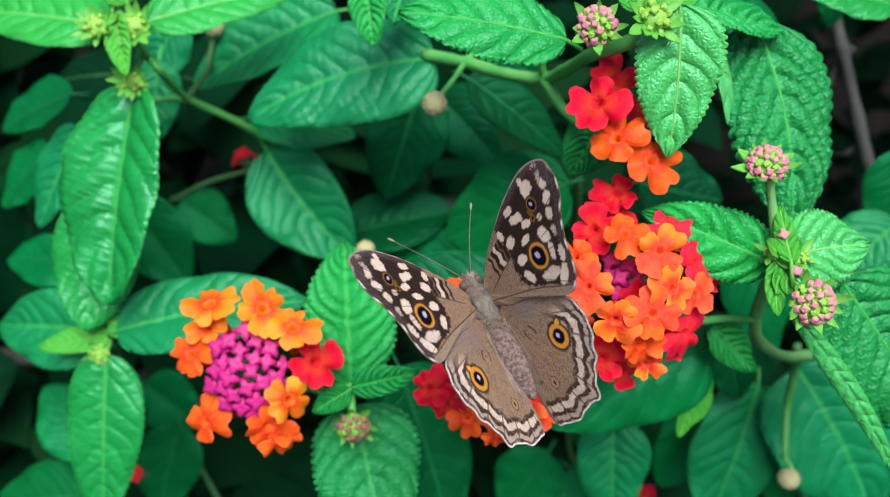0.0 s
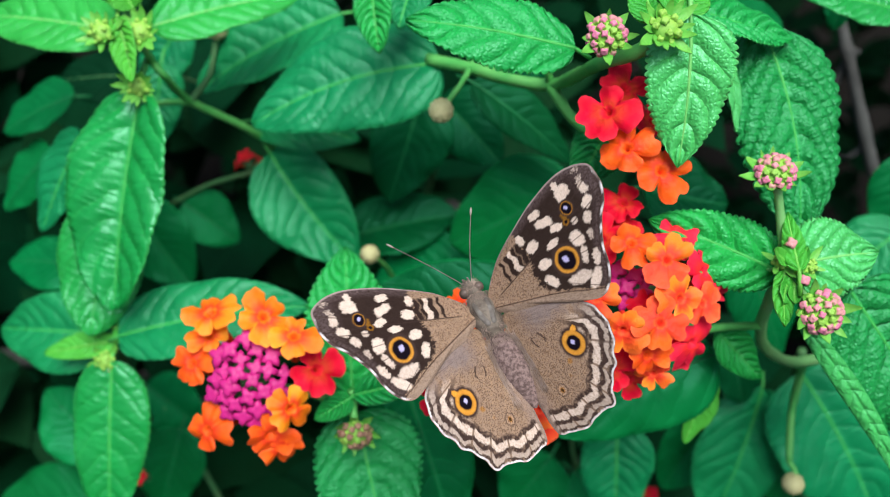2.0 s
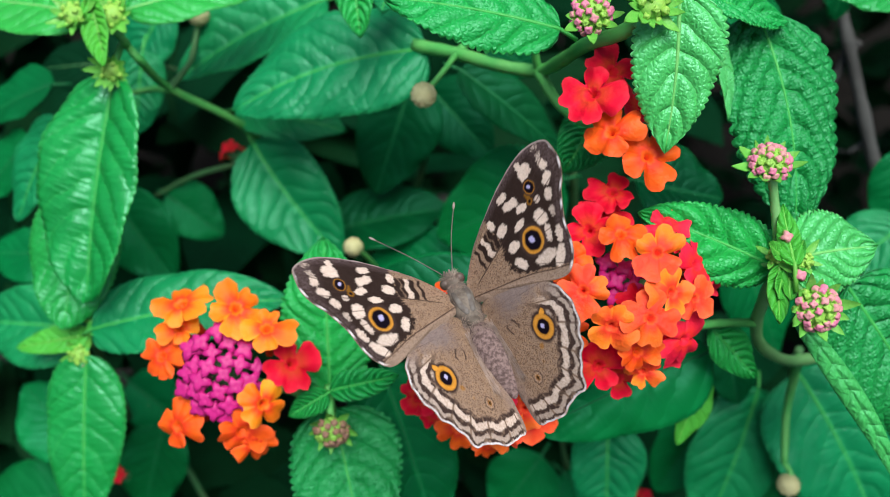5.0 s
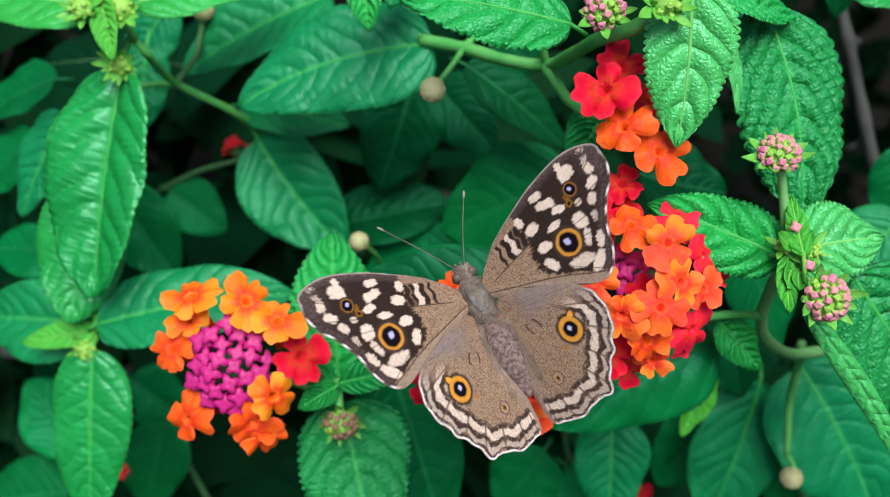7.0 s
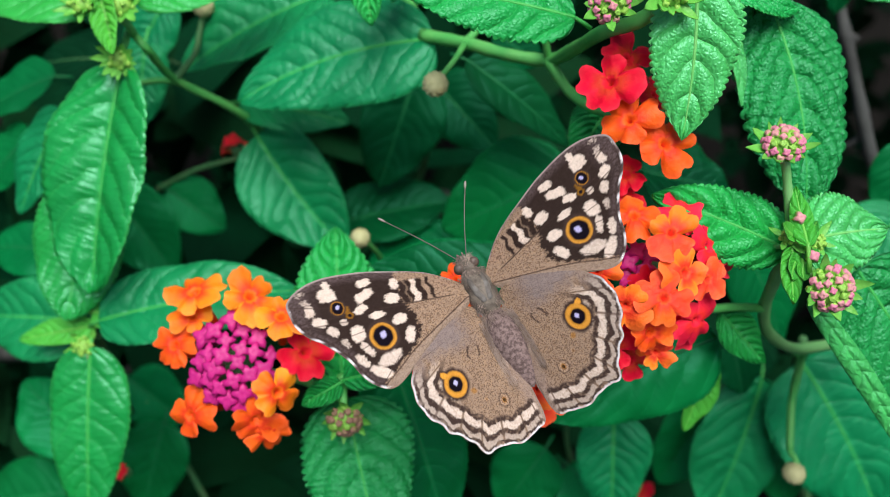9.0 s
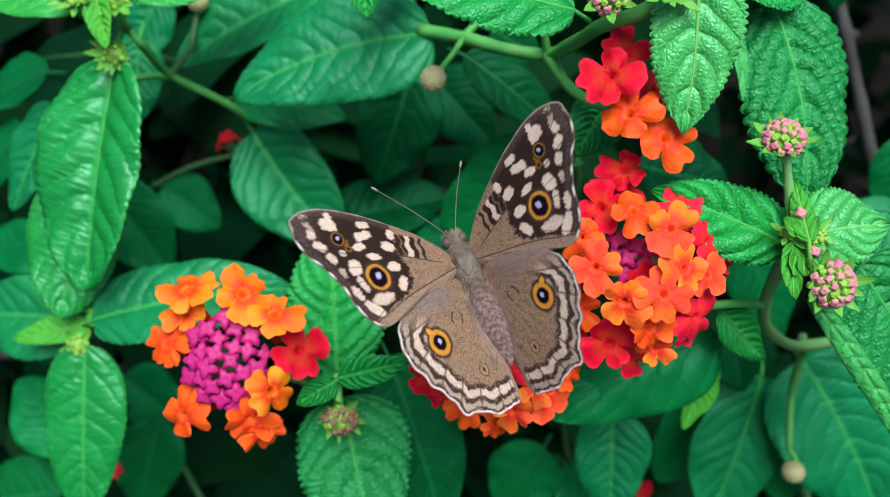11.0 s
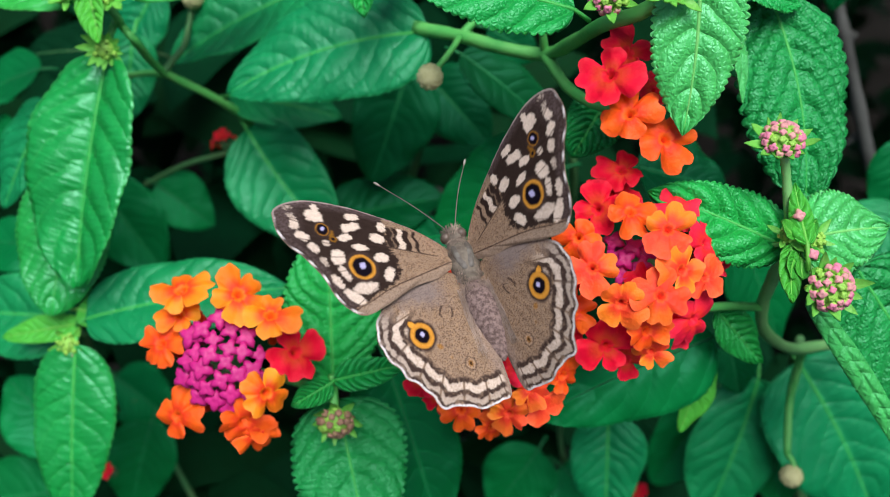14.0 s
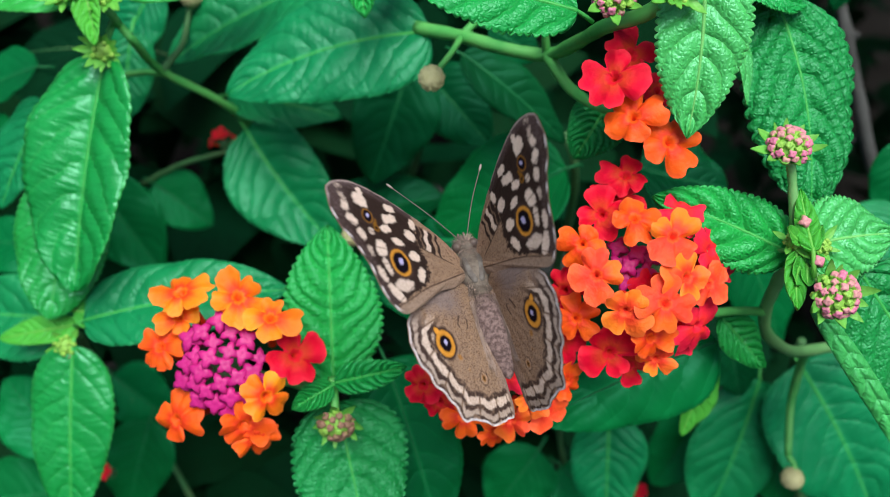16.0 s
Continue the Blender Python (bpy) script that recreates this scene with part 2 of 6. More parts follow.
# ---- builders ----
def mesh_of(name, verts, faces, material, smooth=True):
    me = bpy.data.meshes.new(name)
    me.from_pydata([tuple(v) for v in verts], [], faces)
    me.materials.append(material)
    if smooth:
        me.polygons.foreach_set("use_smooth", [True] * len(me.polygons))
    return me


def part(name, me, parent, label="", m=None):
    ob = new(name, me)
    ob.parent = parent
    if m is not None:
        ob.matrix_basis = m
    if label:
        ob["label"] = label
    return ob


def branch(name, at, label, category="branch", group=""):
    """An Empty at a branch's foot, at() in millimetres on the view's plane."""
    ob = new(name)
    ob.empty_display_size = 0.005
    ob.matrix_basis = FACE @ Matrix.Translation(mm(at))
    ob["foot"] = [float(c) for c in at]
    return tagged(ob, label, category, group)


def local(ob, p):
    return mm(p) - mm(ob["foot"])


def spline(points, n):
    """A smooth line through the points."""
    P = [Vector(p) for p in points]
    P = [P[0] * 2 - P[1], *P, P[-1] * 2 - P[-2]]
    out = []
    for i in range(1, len(P) - 2):
        for j in range(n):
            t = j / n
            a, b, c, d = P[i - 1:i + 3]
            out.append(0.5 * (2 * b + (c - a) * t + (2 * a - 5 * b + 4 * c - d) * t * t + (3 * b - a - 3 * c + d) * t ** 3))
    out.append(P[-2])
    return out


def tube_mesh(name, points, r0, r1, material, n=6, sides=8, knobs=0.0):
    line = spline(points, n)
    V, F = [], []
    up = Vector((0.31, 0.2, 0.93))
    for i, p in enumerate(line):
        d = (line[min(i + 1, len(line) - 1)] - line[max(i - 1, 0)]).normalized()
        x = d.cross(up).normalized()
        y = x.cross(d)
        t = i / (len(line) - 1)
        r = (r0 + (r1 - r0) * t) * (1 + knobs * math.sin(i * 2.1) + knobs * math.sin(i * 0.9))
        for k in range(sides):
            a = 2 * math.pi * k / sides
            V.append(p + (x * math.cos(a) + y * math.sin(a)) * r)
    for i in range(len(line) - 1):
        for k in range(sides):
            q = (k + 1) % sides
            F.append((i * sides + k, i * sides + q, (i + 1) * sides + q, (i + 1) * sides + k))
    F.append(tuple(range(sides))[::-1])
    F.append(tuple(range((len(line) - 1) * sides, len(line) * sides)))
    return mesh_of(name, V, F, material)


def stem(parent, points, w0, w1, material=None, name="stem", knobs=0.04):
    """A shoot; its widths are in millimetres."""
    pts = [local(parent, p) for p in points]
    return part(name, tube_mesh(name, pts, w0 * 0.0005, w1 * 0.0005, material or STEM, knobs=knobs), parent)


def rib_run(s, u, veins, ph, arch):
    """Counts the side veins from base to tip; they arch forward to the margin."""
    return (s - arch * abs(u) ** 1.4) * veins + 0.16 * math.sin(s * veins * 2.2 + ph + (1.5 if u > 0 else 0.0))


def leaf_grid(length, width, ns, nu, bow, fold, curl, teeth, veins, relief, swing, seed, blunt=0.76, bite=0.055, arch=1.0):
    """Points of one leaf: along y from its base, upper side to +z."""
    rnd = random.Random(seed)
    ph = rnd.random() * 6
    P, UV = [], []
    top = 0.42 / (0.42 + blunt)
    peak = top ** 0.42 * (1 - top) ** blunt
    for i in range(ns + 1):
        s = i / ns
        prof = min(1, s) ** 0.42 * max(0.0, 1 - s) ** blunt / peak
        tooth = 1 - (bite * (1 - abs(math.sin(math.pi * (s * teeth + 0.12 * math.sin(s * 9 + ph)))) ** 0.55) * 1.3 if 0.06 < s < 0.98 else 0)
        for j in range(-nu, nu + 1):
            u = j / nu
            w = width * 0.5 * prof * (1 + (tooth - 1) * abs(u) ** 6)
            w *= 1 + 0.05 * math.sin(s * 7 + ph + (2 if u > 0 else 0))
            x = u * w
            q = rib_run(s, u, veins, ph, 0.45 * arch * width / length)
            ridge = abs(math.sin(math.pi * q)) ** 0.7 * (1 - abs(u) ** 4) * min(1, abs(u) * 4)
            z = relief * (ridge - 0.5) + fold * abs(x) - curl * (x * x) / max(width, 1e-6) * 2
            z += -bow * length * ((s - 0.25) ** 2) * 1.4
            z += width * (0.030 * math.sin(s * 11 + ph + u * 2) + 0.014 * math.sin(s * 23 + ph * 2 - u * 3)) * abs(u) ** 2
            x += swing * length * (s * s - s) * 1.5
            P.append(Vector((x, s * length, z)))
            UV.append((0.5 + u / 2, s))
    return P, UV


def leaf_mesh(name, length, width, material, ns=36, nu=8, bow=0.1, fold=0.15, curl=0.1, teeth=22, veins=8, relief=0.0004, swing=0.0, seed=1, thick=0.00018, bite=0.055, blunt=0.76, arch=1.0):
    P, UV = leaf_grid(length, width, ns, nu, bow, fold, curl, teeth, veins, relief, swing, seed, blunt, bite, arch)
    m = 2 * nu + 1
    n = len(P)
    V = P + [p - Vector((0, 0, thick)) for p in P]
    F = []
    for i in range(ns):
        for j in range(m - 1):
            a = i * m + j
            F.append((a, a + 1, a + m + 1, a + m))
            F.append((n + a, n + a + m, n + a + m + 1, n + a + 1))
        for a in (i * m, i * m + m - 1):
            F.append((a, a + m, n + a + m, n + a) if a % m == 0 else (a, n + a, n + a + m, a + m))
    me = mesh_of(name, V, F, material)
    lay = me.uv_layers.new(name="leaf")
    uvs = UV + UV
    flat = np.array([uvs[l.vertex_index] for l in me.loops], dtype=np.float32).ravel()
    lay.data.foreach_set("uv", flat)
    ph = random.Random(seed).random() * 6
    at = me.attributes.new("rib_run", "FLOAT", "POINT")
    at.data.foreach_set("value", [rib_run(s, u * 2 - 1, veins, ph, 0.45 * arch * width / length) for u, s in uvs])
    return me, P, m


def leaf(parent, base, tip, width, lean=(0.0, 0.25), material=None, bow=0.1, fold=0.15, curl=0.12, swing=0.0, rib=True, veins=8, teeth=22, relief=0.4, petiole=3.0, seed=0, detail=1.0, blunt=0.76, arch=1.0):
    """A leaf from base to tip; lean: how far its face turns to +x and up the slope."""
    a, b = local(parent, base), local(parent, tip)
    y = (b - a)
    length = y.length
    y.normalize()
    material = material or LEAF_FRESH
    if material in (LEAF_FRESH, LEAF_RUGOSE):
        relief *= 1.5
    if material in (LEAF_DARK, LEAF_SHADE):
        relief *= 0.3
    if material in (LEAF_DARK, LEAF_DEEP, LEAF_SHADE):
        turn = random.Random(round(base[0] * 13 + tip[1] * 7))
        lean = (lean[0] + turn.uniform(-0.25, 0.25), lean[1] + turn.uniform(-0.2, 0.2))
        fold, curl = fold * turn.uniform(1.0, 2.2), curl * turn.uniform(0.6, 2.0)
    nrm = Vector((lean[0], lean[1], 1.0))
    z = (nrm - y * nrm.dot(y)).normalized()
    x = y.cross(z)
    rot = Matrix((x, y, z)).transposed().to_4x4()
    seed = seed or int(abs(base[0] * 31 + base[1] * 17 + tip[0] * 7)) + 3
    w = width * 0.001
    ns = 150 if material.name in ("fresh_leaf", "young_leaf", "smooth_leaf", "pale_leaf", "wrinkled_leaf") else 64
    me, P, m = leaf_mesh("leaf", length, w, material, ns, int(8 * detail) + 1, bow, fold, curl, teeth, veins, relief * 0.001, swing, seed, 0.00018, 0.085 if material in (LEAF_FRESH, LEAF_PALE, LEAF_RUGOSE) else 0.035, blunt, arch)
    ob = part("leaf", me, parent, "", Matrix.Translation(a) @ rot)
    if rib:
        mid = [P[i * m + m // 2] + Vector((0, 0, -0.00002)) for i in range(0, ns + 1, 8)]
        head = mid[0]
        mid = [head + Vector((0, -petiole * 0.001, -petiole * 0.0006)), *mid]
        part("midrib", tube_mesh("midrib", mid, 0.00034, 0.0001, RIBS[material.name], 2, 6), ob)
    return ob


RIBS = {"fresh_leaf": RIB, "leaf_underside": RIB_PALE, "pale_leaf": RIB_PALE, "wrinkled_leaf": RIB, "smooth_leaf": RIB, "young_leaf": BRACT, "tender_leaf": RIB_PALE, "deep_leaf": RIB, "half_shade_leaf": RIB_DARK, "shade_leaf": RIB_DARK, "inner_shade_leaf": STEM_DULL}


def facing(p, n, spin=0.0):
    """A pose at p (metres) with its z along n."""
    return Matrix.Translation(p) @ Vector(n).normalized().to_track_quat("Z", "Y").to_matrix().to_4x4() @ pose(0, 0, 0, 0, 0, spin)


def floret_mesh(name, material, lobes, seed, cup=0.0):
    """An open floret, 1 unit (7.6 mm) across: a ruffled lobed face with a throat and a tube below."""
    rnd = random.Random(seed)
    R0 = 0.0038
    ang = [2 * math.pi * (i + rnd.uniform(-0.07, 0.07)) / lobes for i in range(lobes)]
    size = [rnd.uniform(0.74, 1.18) for _ in range(lobes)]
    roll = [rnd.uniform(-1.6, 0.7) for _ in range(lobes)]
    na, nr = 60, 9
    tone = [rnd.choice((0.0, 0.15, 0.55, 1.0)) for _ in range(lobes)]
    V, F, T, K, E = [], [], [], [], []
    for i in range(nr + 1):
        f = i / nr
        for j in range(na):
            a = 2 * math.pi * j / na
            best, who = -9, 0
            for k in range(lobes):
                c = math.cos(a - ang[k])
                if c > best:
                    best, who = c, k
            off = math.acos(max(-1, min(1, best))) / (math.pi / lobes)
            rim = size[who] * (0.43 + 0.57 * max(0.0, 1 - off ** 4.6) ** 0.66) * (1 + 0.045 * math.sin(a * 9 + seed) + 0.02 * math.sin(a * 17 + seed) - 0.07 * math.exp(-(off / 0.16) ** 2))
            r = R0 * (0.10 + (rim - 0.10) * f)
            z = -0.0004 * max(0, 1 - f / 0.22) ** 1.5
            z += R0 * 0.20 * roll[who] * f * f + cup * R0 * f * f
            z += R0 * 0.09 * math.sin(a * 6 + seed * 2) * f ** 2 - R0 * 0.10 * off ** 2 * f
            V.append(Vector((r * math.cos(a), r * math.sin(a), z)))
            T.append(max(0.0, 1 - f * 1.30) * (0.35 if f < 0.16 else 1.0))
            K.append(max(tone[who] * f, 0.28 - abs(f - 0.08) * 4))
            E.append(max(0.0, f - 0.78) / 0.22)
    for i in range(nr):
        for j in range(na):
            q = (j + 1) % na
            F.append((i * na + j, i * na + q, (i + 1) * na + q, (i + 1) * na + j))
    V.append(Vector((0, 0, -0.0030)))
    T.append(1.0), K.append(0.0), E.append(0.0)
    F += [((j + 1) % na, j, len(V) - 1) for j in range(na)]
    base = len(V)
    for i in range(5):
        for j in range(10):
            a = 2 * math.pi * j / 10
            r = R0 * (0.11 + 0.05 * i / 4)
            V.append(Vector((r * math.cos(a), r * math.sin(a), -0.0009 - 0.0016 * i)))
            T.append(0.9)
            K.append(0.0)
            E.append(0.0)
    for i in range(4):
        for j in range(10):
            q = (j + 1) % 10
            F.append((base + i * 10 + j, base + (i + 1) * 10 + j, base + (i + 1) * 10 + q, base + i * 10 + q))
    me = mesh_of(name, V, F, material)
    at = me.attributes.new("throat", "FLOAT", "POINT")
    at.data.foreach_set("value", T)
    at = me.attributes.new("tone", "FLOAT", "POINT")
    at.data.foreach_set("value", K)
    at = me.attributes.new("rim", "FLOAT", "POINT")
    at.data.foreach_set("value", E)
    return me


def bud_mesh(name, material, seed, r=0.0014, tall=0.0045, star=0.30):
    """A closed bud: a pinched four-cornered cushion on a thin tube."""
    V, F = [], []
    na = 16
    prof = [(0.30, -1.0), (0.34, -0.4), (0.5, -0.2), (1.0, 0.0), (0.93, 0.13), (0.55, 0.20), (0.12, 0.16)]
    for f, h in prof:
        for j in range(na):
            a = 2 * math.pi * j / na
            k = 1 + star * (math.cos(4 * a)) * (f > 0.45)
            V.append(Vector((math.cos(a) * r * f * k, math.sin(a) * r * f * k, h * tall + (0.0002 * math.cos(4 * a + math.pi) if f > 0.9 else 0))))
    for i in range(len(prof) - 1):
        for j in range(na):
            q = (j + 1) % na
            F.append((i * na + j, i * na + q, (i + 1) * na + q, (i + 1) * na + j))
    F.append(tuple(range((len(prof) - 1) * na, len(prof) * na)))
    return mesh_of(name, V, F, material)


FLORETS = {
    "c": [floret_mesh("floret", CORAL, 4 + (i % 4 == 3), 51 + i) for i in range(4)],
    "o": [floret_mesh("floret", ORANGE, 4 + (i % 4 == 3), 11 + i) for i in range(4)],
    "d": [floret_mesh("floret", ORANGE_DEEP, 4 + (i % 3 == 2), 21 + i) for i in range(3)],
    "r": [floret_mesh("floret", RED, 4 + (i == 2), 31 + i) for i in range(3)],
    "p": [floret_mesh("floret", ROSE, 4 + (i == 2), 41 + i) for i in range(3)],
}
BUDS = [bud_mesh("bud", MAGENTA, i, 0.0015 + 0.0001 * i, 0.0045, 0.36) for i in range(3)]
PINKS = [bud_mesh("bud", PINK, i, 0.00056, 0.0030, 0.30) for i in range(2)] + [bud_mesh("bud", BUD_GREEN, 5, 0.0005, 0.0024, 0.2)]
FADES = [bud_mesh("bud", FADED, i, 0.00066, 0.0026, 0.12) for i in range(2)] + [bud_mesh("bud", BUD_GREEN, 5, 0.0007, 0.0022, 0.1)]
RND = random.Random(5)


def core_mesh(name, rx, rz, material, lumps=0.12):
    V, F = [], []
    nu, nv = 18, 10
    for i in range(nv + 1):
        a = math.pi * i / nv
        for j in range(nu):
            b = 2 * math.pi * j / nu
            k = 1 + lumps * noise.noise(Vector((math.sin(a) * math.cos(b) * 3, math.sin(a) * math.sin(b) * 3, math.cos(a) * 3)))
            V.append(Vector((rx * k * math.sin(a) * math.cos(b), rx * k * math.sin(a) * math.sin(b), rz * k * math.cos(a))))
    for i in range(nv):
        for j in range(nu):
            q = (j + 1) % nu
            F.append((i * nu + j, (i + 1) * nu + j, (i + 1) * nu + q, i * nu + q))
    return mesh_of(name, V, F, material)


def flower_head(parent, centre, label, r=4.2):
    """The green receptacle that florets and buds sit on."""
    c = local(parent, centre)
    head = part("flower_head", core_mesh("flower_head", r * 0.001, r * 0.00085, STEM_DULL), parent, label, Matrix.Translation(c))
    head["centre"] = [float(v) for v in centre]
    return head


def floret(head, at, kind, size=1.0, spin=None, lean=None):
    c = Vector(head["centre"])
    n = (Vector(at) - c).normalized() * 0.8 + Vector((0, 0.15, 0.75))
    if lean:
        n = Vector((lean[0], lean[1], 1.0))
    n = Vector(n) + Vector((RND.uniform(-0.28, 0.28), RND.uniform(-0.28, 0.28), 0))
    me = RND.choice(FLORETS[kind])
    m = facing(mm(Vector(at) - c), n, RND.uniform(0, 360) if spin is None else spin)
    return part("floret", me, head, "", m @ Matrix.Diagonal((size, size, size, 1)))


def bud(head, at, meshes, size=1.0, up=0.9):
    c = Vector(head["centre"])
    d = Vector(at) - c
    n = d.normalized() + Vector((0, 0, up))
    m = facing(mm(d), n, RND.uniform(0, 360))
    return part("bud", RND.choice(meshes), head, "", m @ Matrix.Diagonal((size, size, size, 1)))


def bract_mesh(length, width, seed):
    P, UV = leaf_grid(length, width, 8, 2, -0.25, 0.25, 0.0, 5, 3, 0.0, 0.0, seed, 0.9)
    V = P + [p - Vector((0, 0, 0.00015)) for p in P]
    F, m, n = [], 5, len(P)
    for i in range(8):
        for j in range(4):
            a = i * m + j
            F.append((a, a + 1, a + m + 1, a + m))
            F.append((n + a, n + a + m, n + a + m + 1, n + a + 1))
    return mesh_of("bract", V, F, BRACT)


BRACTS = [bract_mesh(0.0042, 0.0016, 3), bract_mesh(0.0034, 0.0018, 5)]


def bud_head(parent, centre, r, out, meshes, label, count=26, bracts=9, size=1.0, seed=1):
    """A dome of closed buds ringed by pointed bracts; out: where its top points."""
    rnd = random.Random(seed)
    c = local(parent, centre)
    z = Vector(out).normalized()
    m = facing(c, z)
    head = part("bud_head", core_mesh("bud_head", r * 0.00090, r * 0.00068, BUD_GREEN), parent, label, m)
    for i in range(count):
        t = (i + 0.5) / count
        el = math.acos(1 - 1.05 * t)
        az = i * 2.39996 + rnd.uniform(-0.1, 0.1)
        d = Vector((math.sin(el) * math.cos(az), math.sin(el) * math.sin(az), math.cos(el)))
        p = Vector((d.x * r, d.y * r, d.z * r * 0.75)) * 0.001
        me = meshes[2] if rnd.random() < (0.35 if t < 0.3 else 0.05) else rnd.choice(meshes[:2])
        k = size * rnd.uniform(0.85, 1.1)
        part("bud", me, head, "", facing(p, d + Vector((0, 0, 0.2)), rnd.uniform(0, 90)) @ Matrix.Diagonal((k, k, k, 1)))
    for i in range(bracts):
        az = 2 * math.pi * (i + rnd.uniform(-0.2, 0.2)) / bracts
        d = Vector((math.cos(az), math.sin(az), rnd.uniform(0.1, 0.7))).normalized()
        n = Vector((-d.x * d.z, -d.y * d.z, 1 - d.z * d.z)).normalized()
        x = d.cross(n)
        rot = Matrix((x, d, n)).transposed().to_4x4()
        k = rnd.uniform(0.6, 1.0) * size
        part("bract", rnd.choice(BRACTS), head, "", Matrix.Translation(Vector((d.x, d.y, -0.15)) * r * 0.0007) @ rot @ Matrix.Diagonal((k, k, k, 1)))
    return head


def seed_head(parent, centre, r, foot, label):
    """A dry round seed head on its stalk."""
    c, f = local(parent, centre), local(parent, foot)
    head = part("seed_head", core_mesh("seed_head", r * 0.001, r * 0.00105, SEED, 0.05), parent, label, Matrix.Translation(c))
    for i in range(46):
        el = math.acos(1 - 2 * (i + 0.5) / 46)
        az = i * 2.39996
        d = Vector((math.sin(el) * math.cos(az), math.sin(el) * math.sin(az), math.cos(el)))
        part("scale", SCALE, head, "", facing(d * r * 0.00099, d, i * 20) @ Matrix.Diagonal((r / 2, r / 2, r / 2, 1)))
    mid = (Vector(centre) + Vector(foot)) / 2 + Vector((0.6, 0.4, 0.5))
    stem(parent, [foot, mid, centre], 1.1, 0.9, STEM, "stalk")
    return head


SCALE = bud_mesh("scale", SEED, 1, 0.00036, 0.0005, 0.05)


# ---- ground and the shrub's inside ----
def ground():
    n, V, F = 60, [], []
    for i in range(n + 1):
        for j in range(n + 1):
            x, y = ((i / n * 2 - 1), (j / n * 2 - 1))
            x, y = x * abs(x) ** 2.5 * 60, y * abs(y) ** 2.5 * 60
            V.append((x, y, 0.02 * noise.noise(Vector((x * 3, y * 3, 0))) - 0.01))
    for i in range(n):
        for j in range(n):
            a = i * (n + 1) + j
            F.append((a, a + n + 1, a + n + 2, a + 1))
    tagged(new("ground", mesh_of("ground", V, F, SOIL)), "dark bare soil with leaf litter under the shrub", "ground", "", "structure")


def scattered(count, seed, place):
    """Many small leaves in one mesh; place gives each one's centre, or None."""
    rnd = random.Random(seed)
    P, UV = leaf_grid(1.0, 0.48, 6, 2, 0.25, 0.2, 0.1, 9, 6, 0.0, 0.05, 4)
    base = np.array(P)
    uv = np.array(UV, dtype=np.float32)
    quads = np.array([(i * 5 + j, i * 5 + j + 1, i * 5 + j + 6, i * 5 + j + 5) for i in range(6) for j in range(4)])
    VV, FF, UU = [], [], []
    made = 0
    while made < count:
        spot = place(rnd)
        if spot is None:
            continue
        size = rnd.uniform(0.030, 0.055)
        tilt = Euler((rnd.gauss(-0.15, 0.5), rnd.gauss(0, 0.45), rnd.uniform(0, 6.28))).to_matrix()
        pts = (base * size) @ np.array(tilt).T + np.array(spot)
        VV.append(pts)
        FF.append(quads + made * len(base))
        UU.append(uv[quads.ravel()])
        made += 1
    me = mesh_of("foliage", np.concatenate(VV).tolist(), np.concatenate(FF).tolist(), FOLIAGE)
    lay = me.uv_layers.new(name="leaf")
    lay.data.foreach_set("uv", np.concatenate(UU).ravel())
    return me


INTO_FACE = FACE.inverted()


def inside(rnd):
    """A place in the rounded shrub, behind its flowering face."""
    d = Vector((rnd.gauss(0, 1), rnd.gauss(0, 1), rnd.gauss(0, 1))).normalized() * rnd.uniform(0.45, 1.0) ** 0.5
    p = Vector((d.x * 0.55, 0.20 + d.y * 0.46, 0.36 + d.z * 0.33))
    if p.z < 0.06:
        return None
    q = INTO_FACE @ p
    near = abs(q.x) < 0.17 and abs(q.y) < 0.13
    if q.z > (-0.062 if near else 0.0) or (abs(q.x) < 0.1 and abs(q.y) < 0.09 and q.z > -0.05):
        return None
    if q.x > 0.050 and q.y > -0.03 and q.z > -0.16 and near:
        return None
    return p


def just_behind(rnd):
    """A place in the thick of the leaves behind the flowers."""
    q = Vector((rnd.uniform(-0.19, 0.15), rnd.uniform(-0.14, 0.14), rnd.uniform(-0.17, -0.078)))
    if q.x > 0.055 and q.y > -0.03:
        return None
    return FACE @ q


def shrub():
    root = tagged(new("lantana_shrub"), "dense leafy shrub on woody stems, inner leaves coloured dark for shade", "shrub")
    rnd = random.Random(8)
    for i in range(9):
        a = i * 0.7
        foot = Vector((0.10 * math.cos(a), 0.22 + 0.08 * math.sin(a), -0.01))
        top = FACE @ Vector((-0.14 + 0.035 * i, rnd.uniform(-0.05, 0.05), -0.085))
        mid = (foot + top) / 2 + Vector((rnd.uniform(-0.04, 0.04), 0.05, 0.02))
        part("woody_stem", tube_mesh("woody_stem", [foot, mid, top], 0.006, 0.003, WOOD, 10, 8, 0.06), root)
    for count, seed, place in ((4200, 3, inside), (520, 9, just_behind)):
        ob = part("foliage", scattered(count, seed, place), root, "crowd of small green leaves coloured dark for shade")
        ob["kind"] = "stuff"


def dead_branch():
    b = branch("bare_branch", (100.1, 2.5, -60), "bare grey woody twig without leaves in the shrub's shade", "twig")
    stem(b, [(122.2, -12.3, -75), (106.4, 19.3, -60), (97.0, 39.7, -50), (92.8, 55.1, -48), (93.7, 70.7, -55)], 3.4, 2.4, WOOD, "twig", 0.08)
    stem(b, [(96.8, 49.8, -49), (94.7, 46.2, -51), (92.8, 39.6, -55), (92.6, 34.0, -64)], 2.6, 1.5, WOOD, "twig", 0.08)
    stem(b, [(103.3, 27.4, -58), (99.7, 25.1, -62), (99.8, 28.2, -75)], 1.8, 1.0, WOOD, "twig", 0.08)


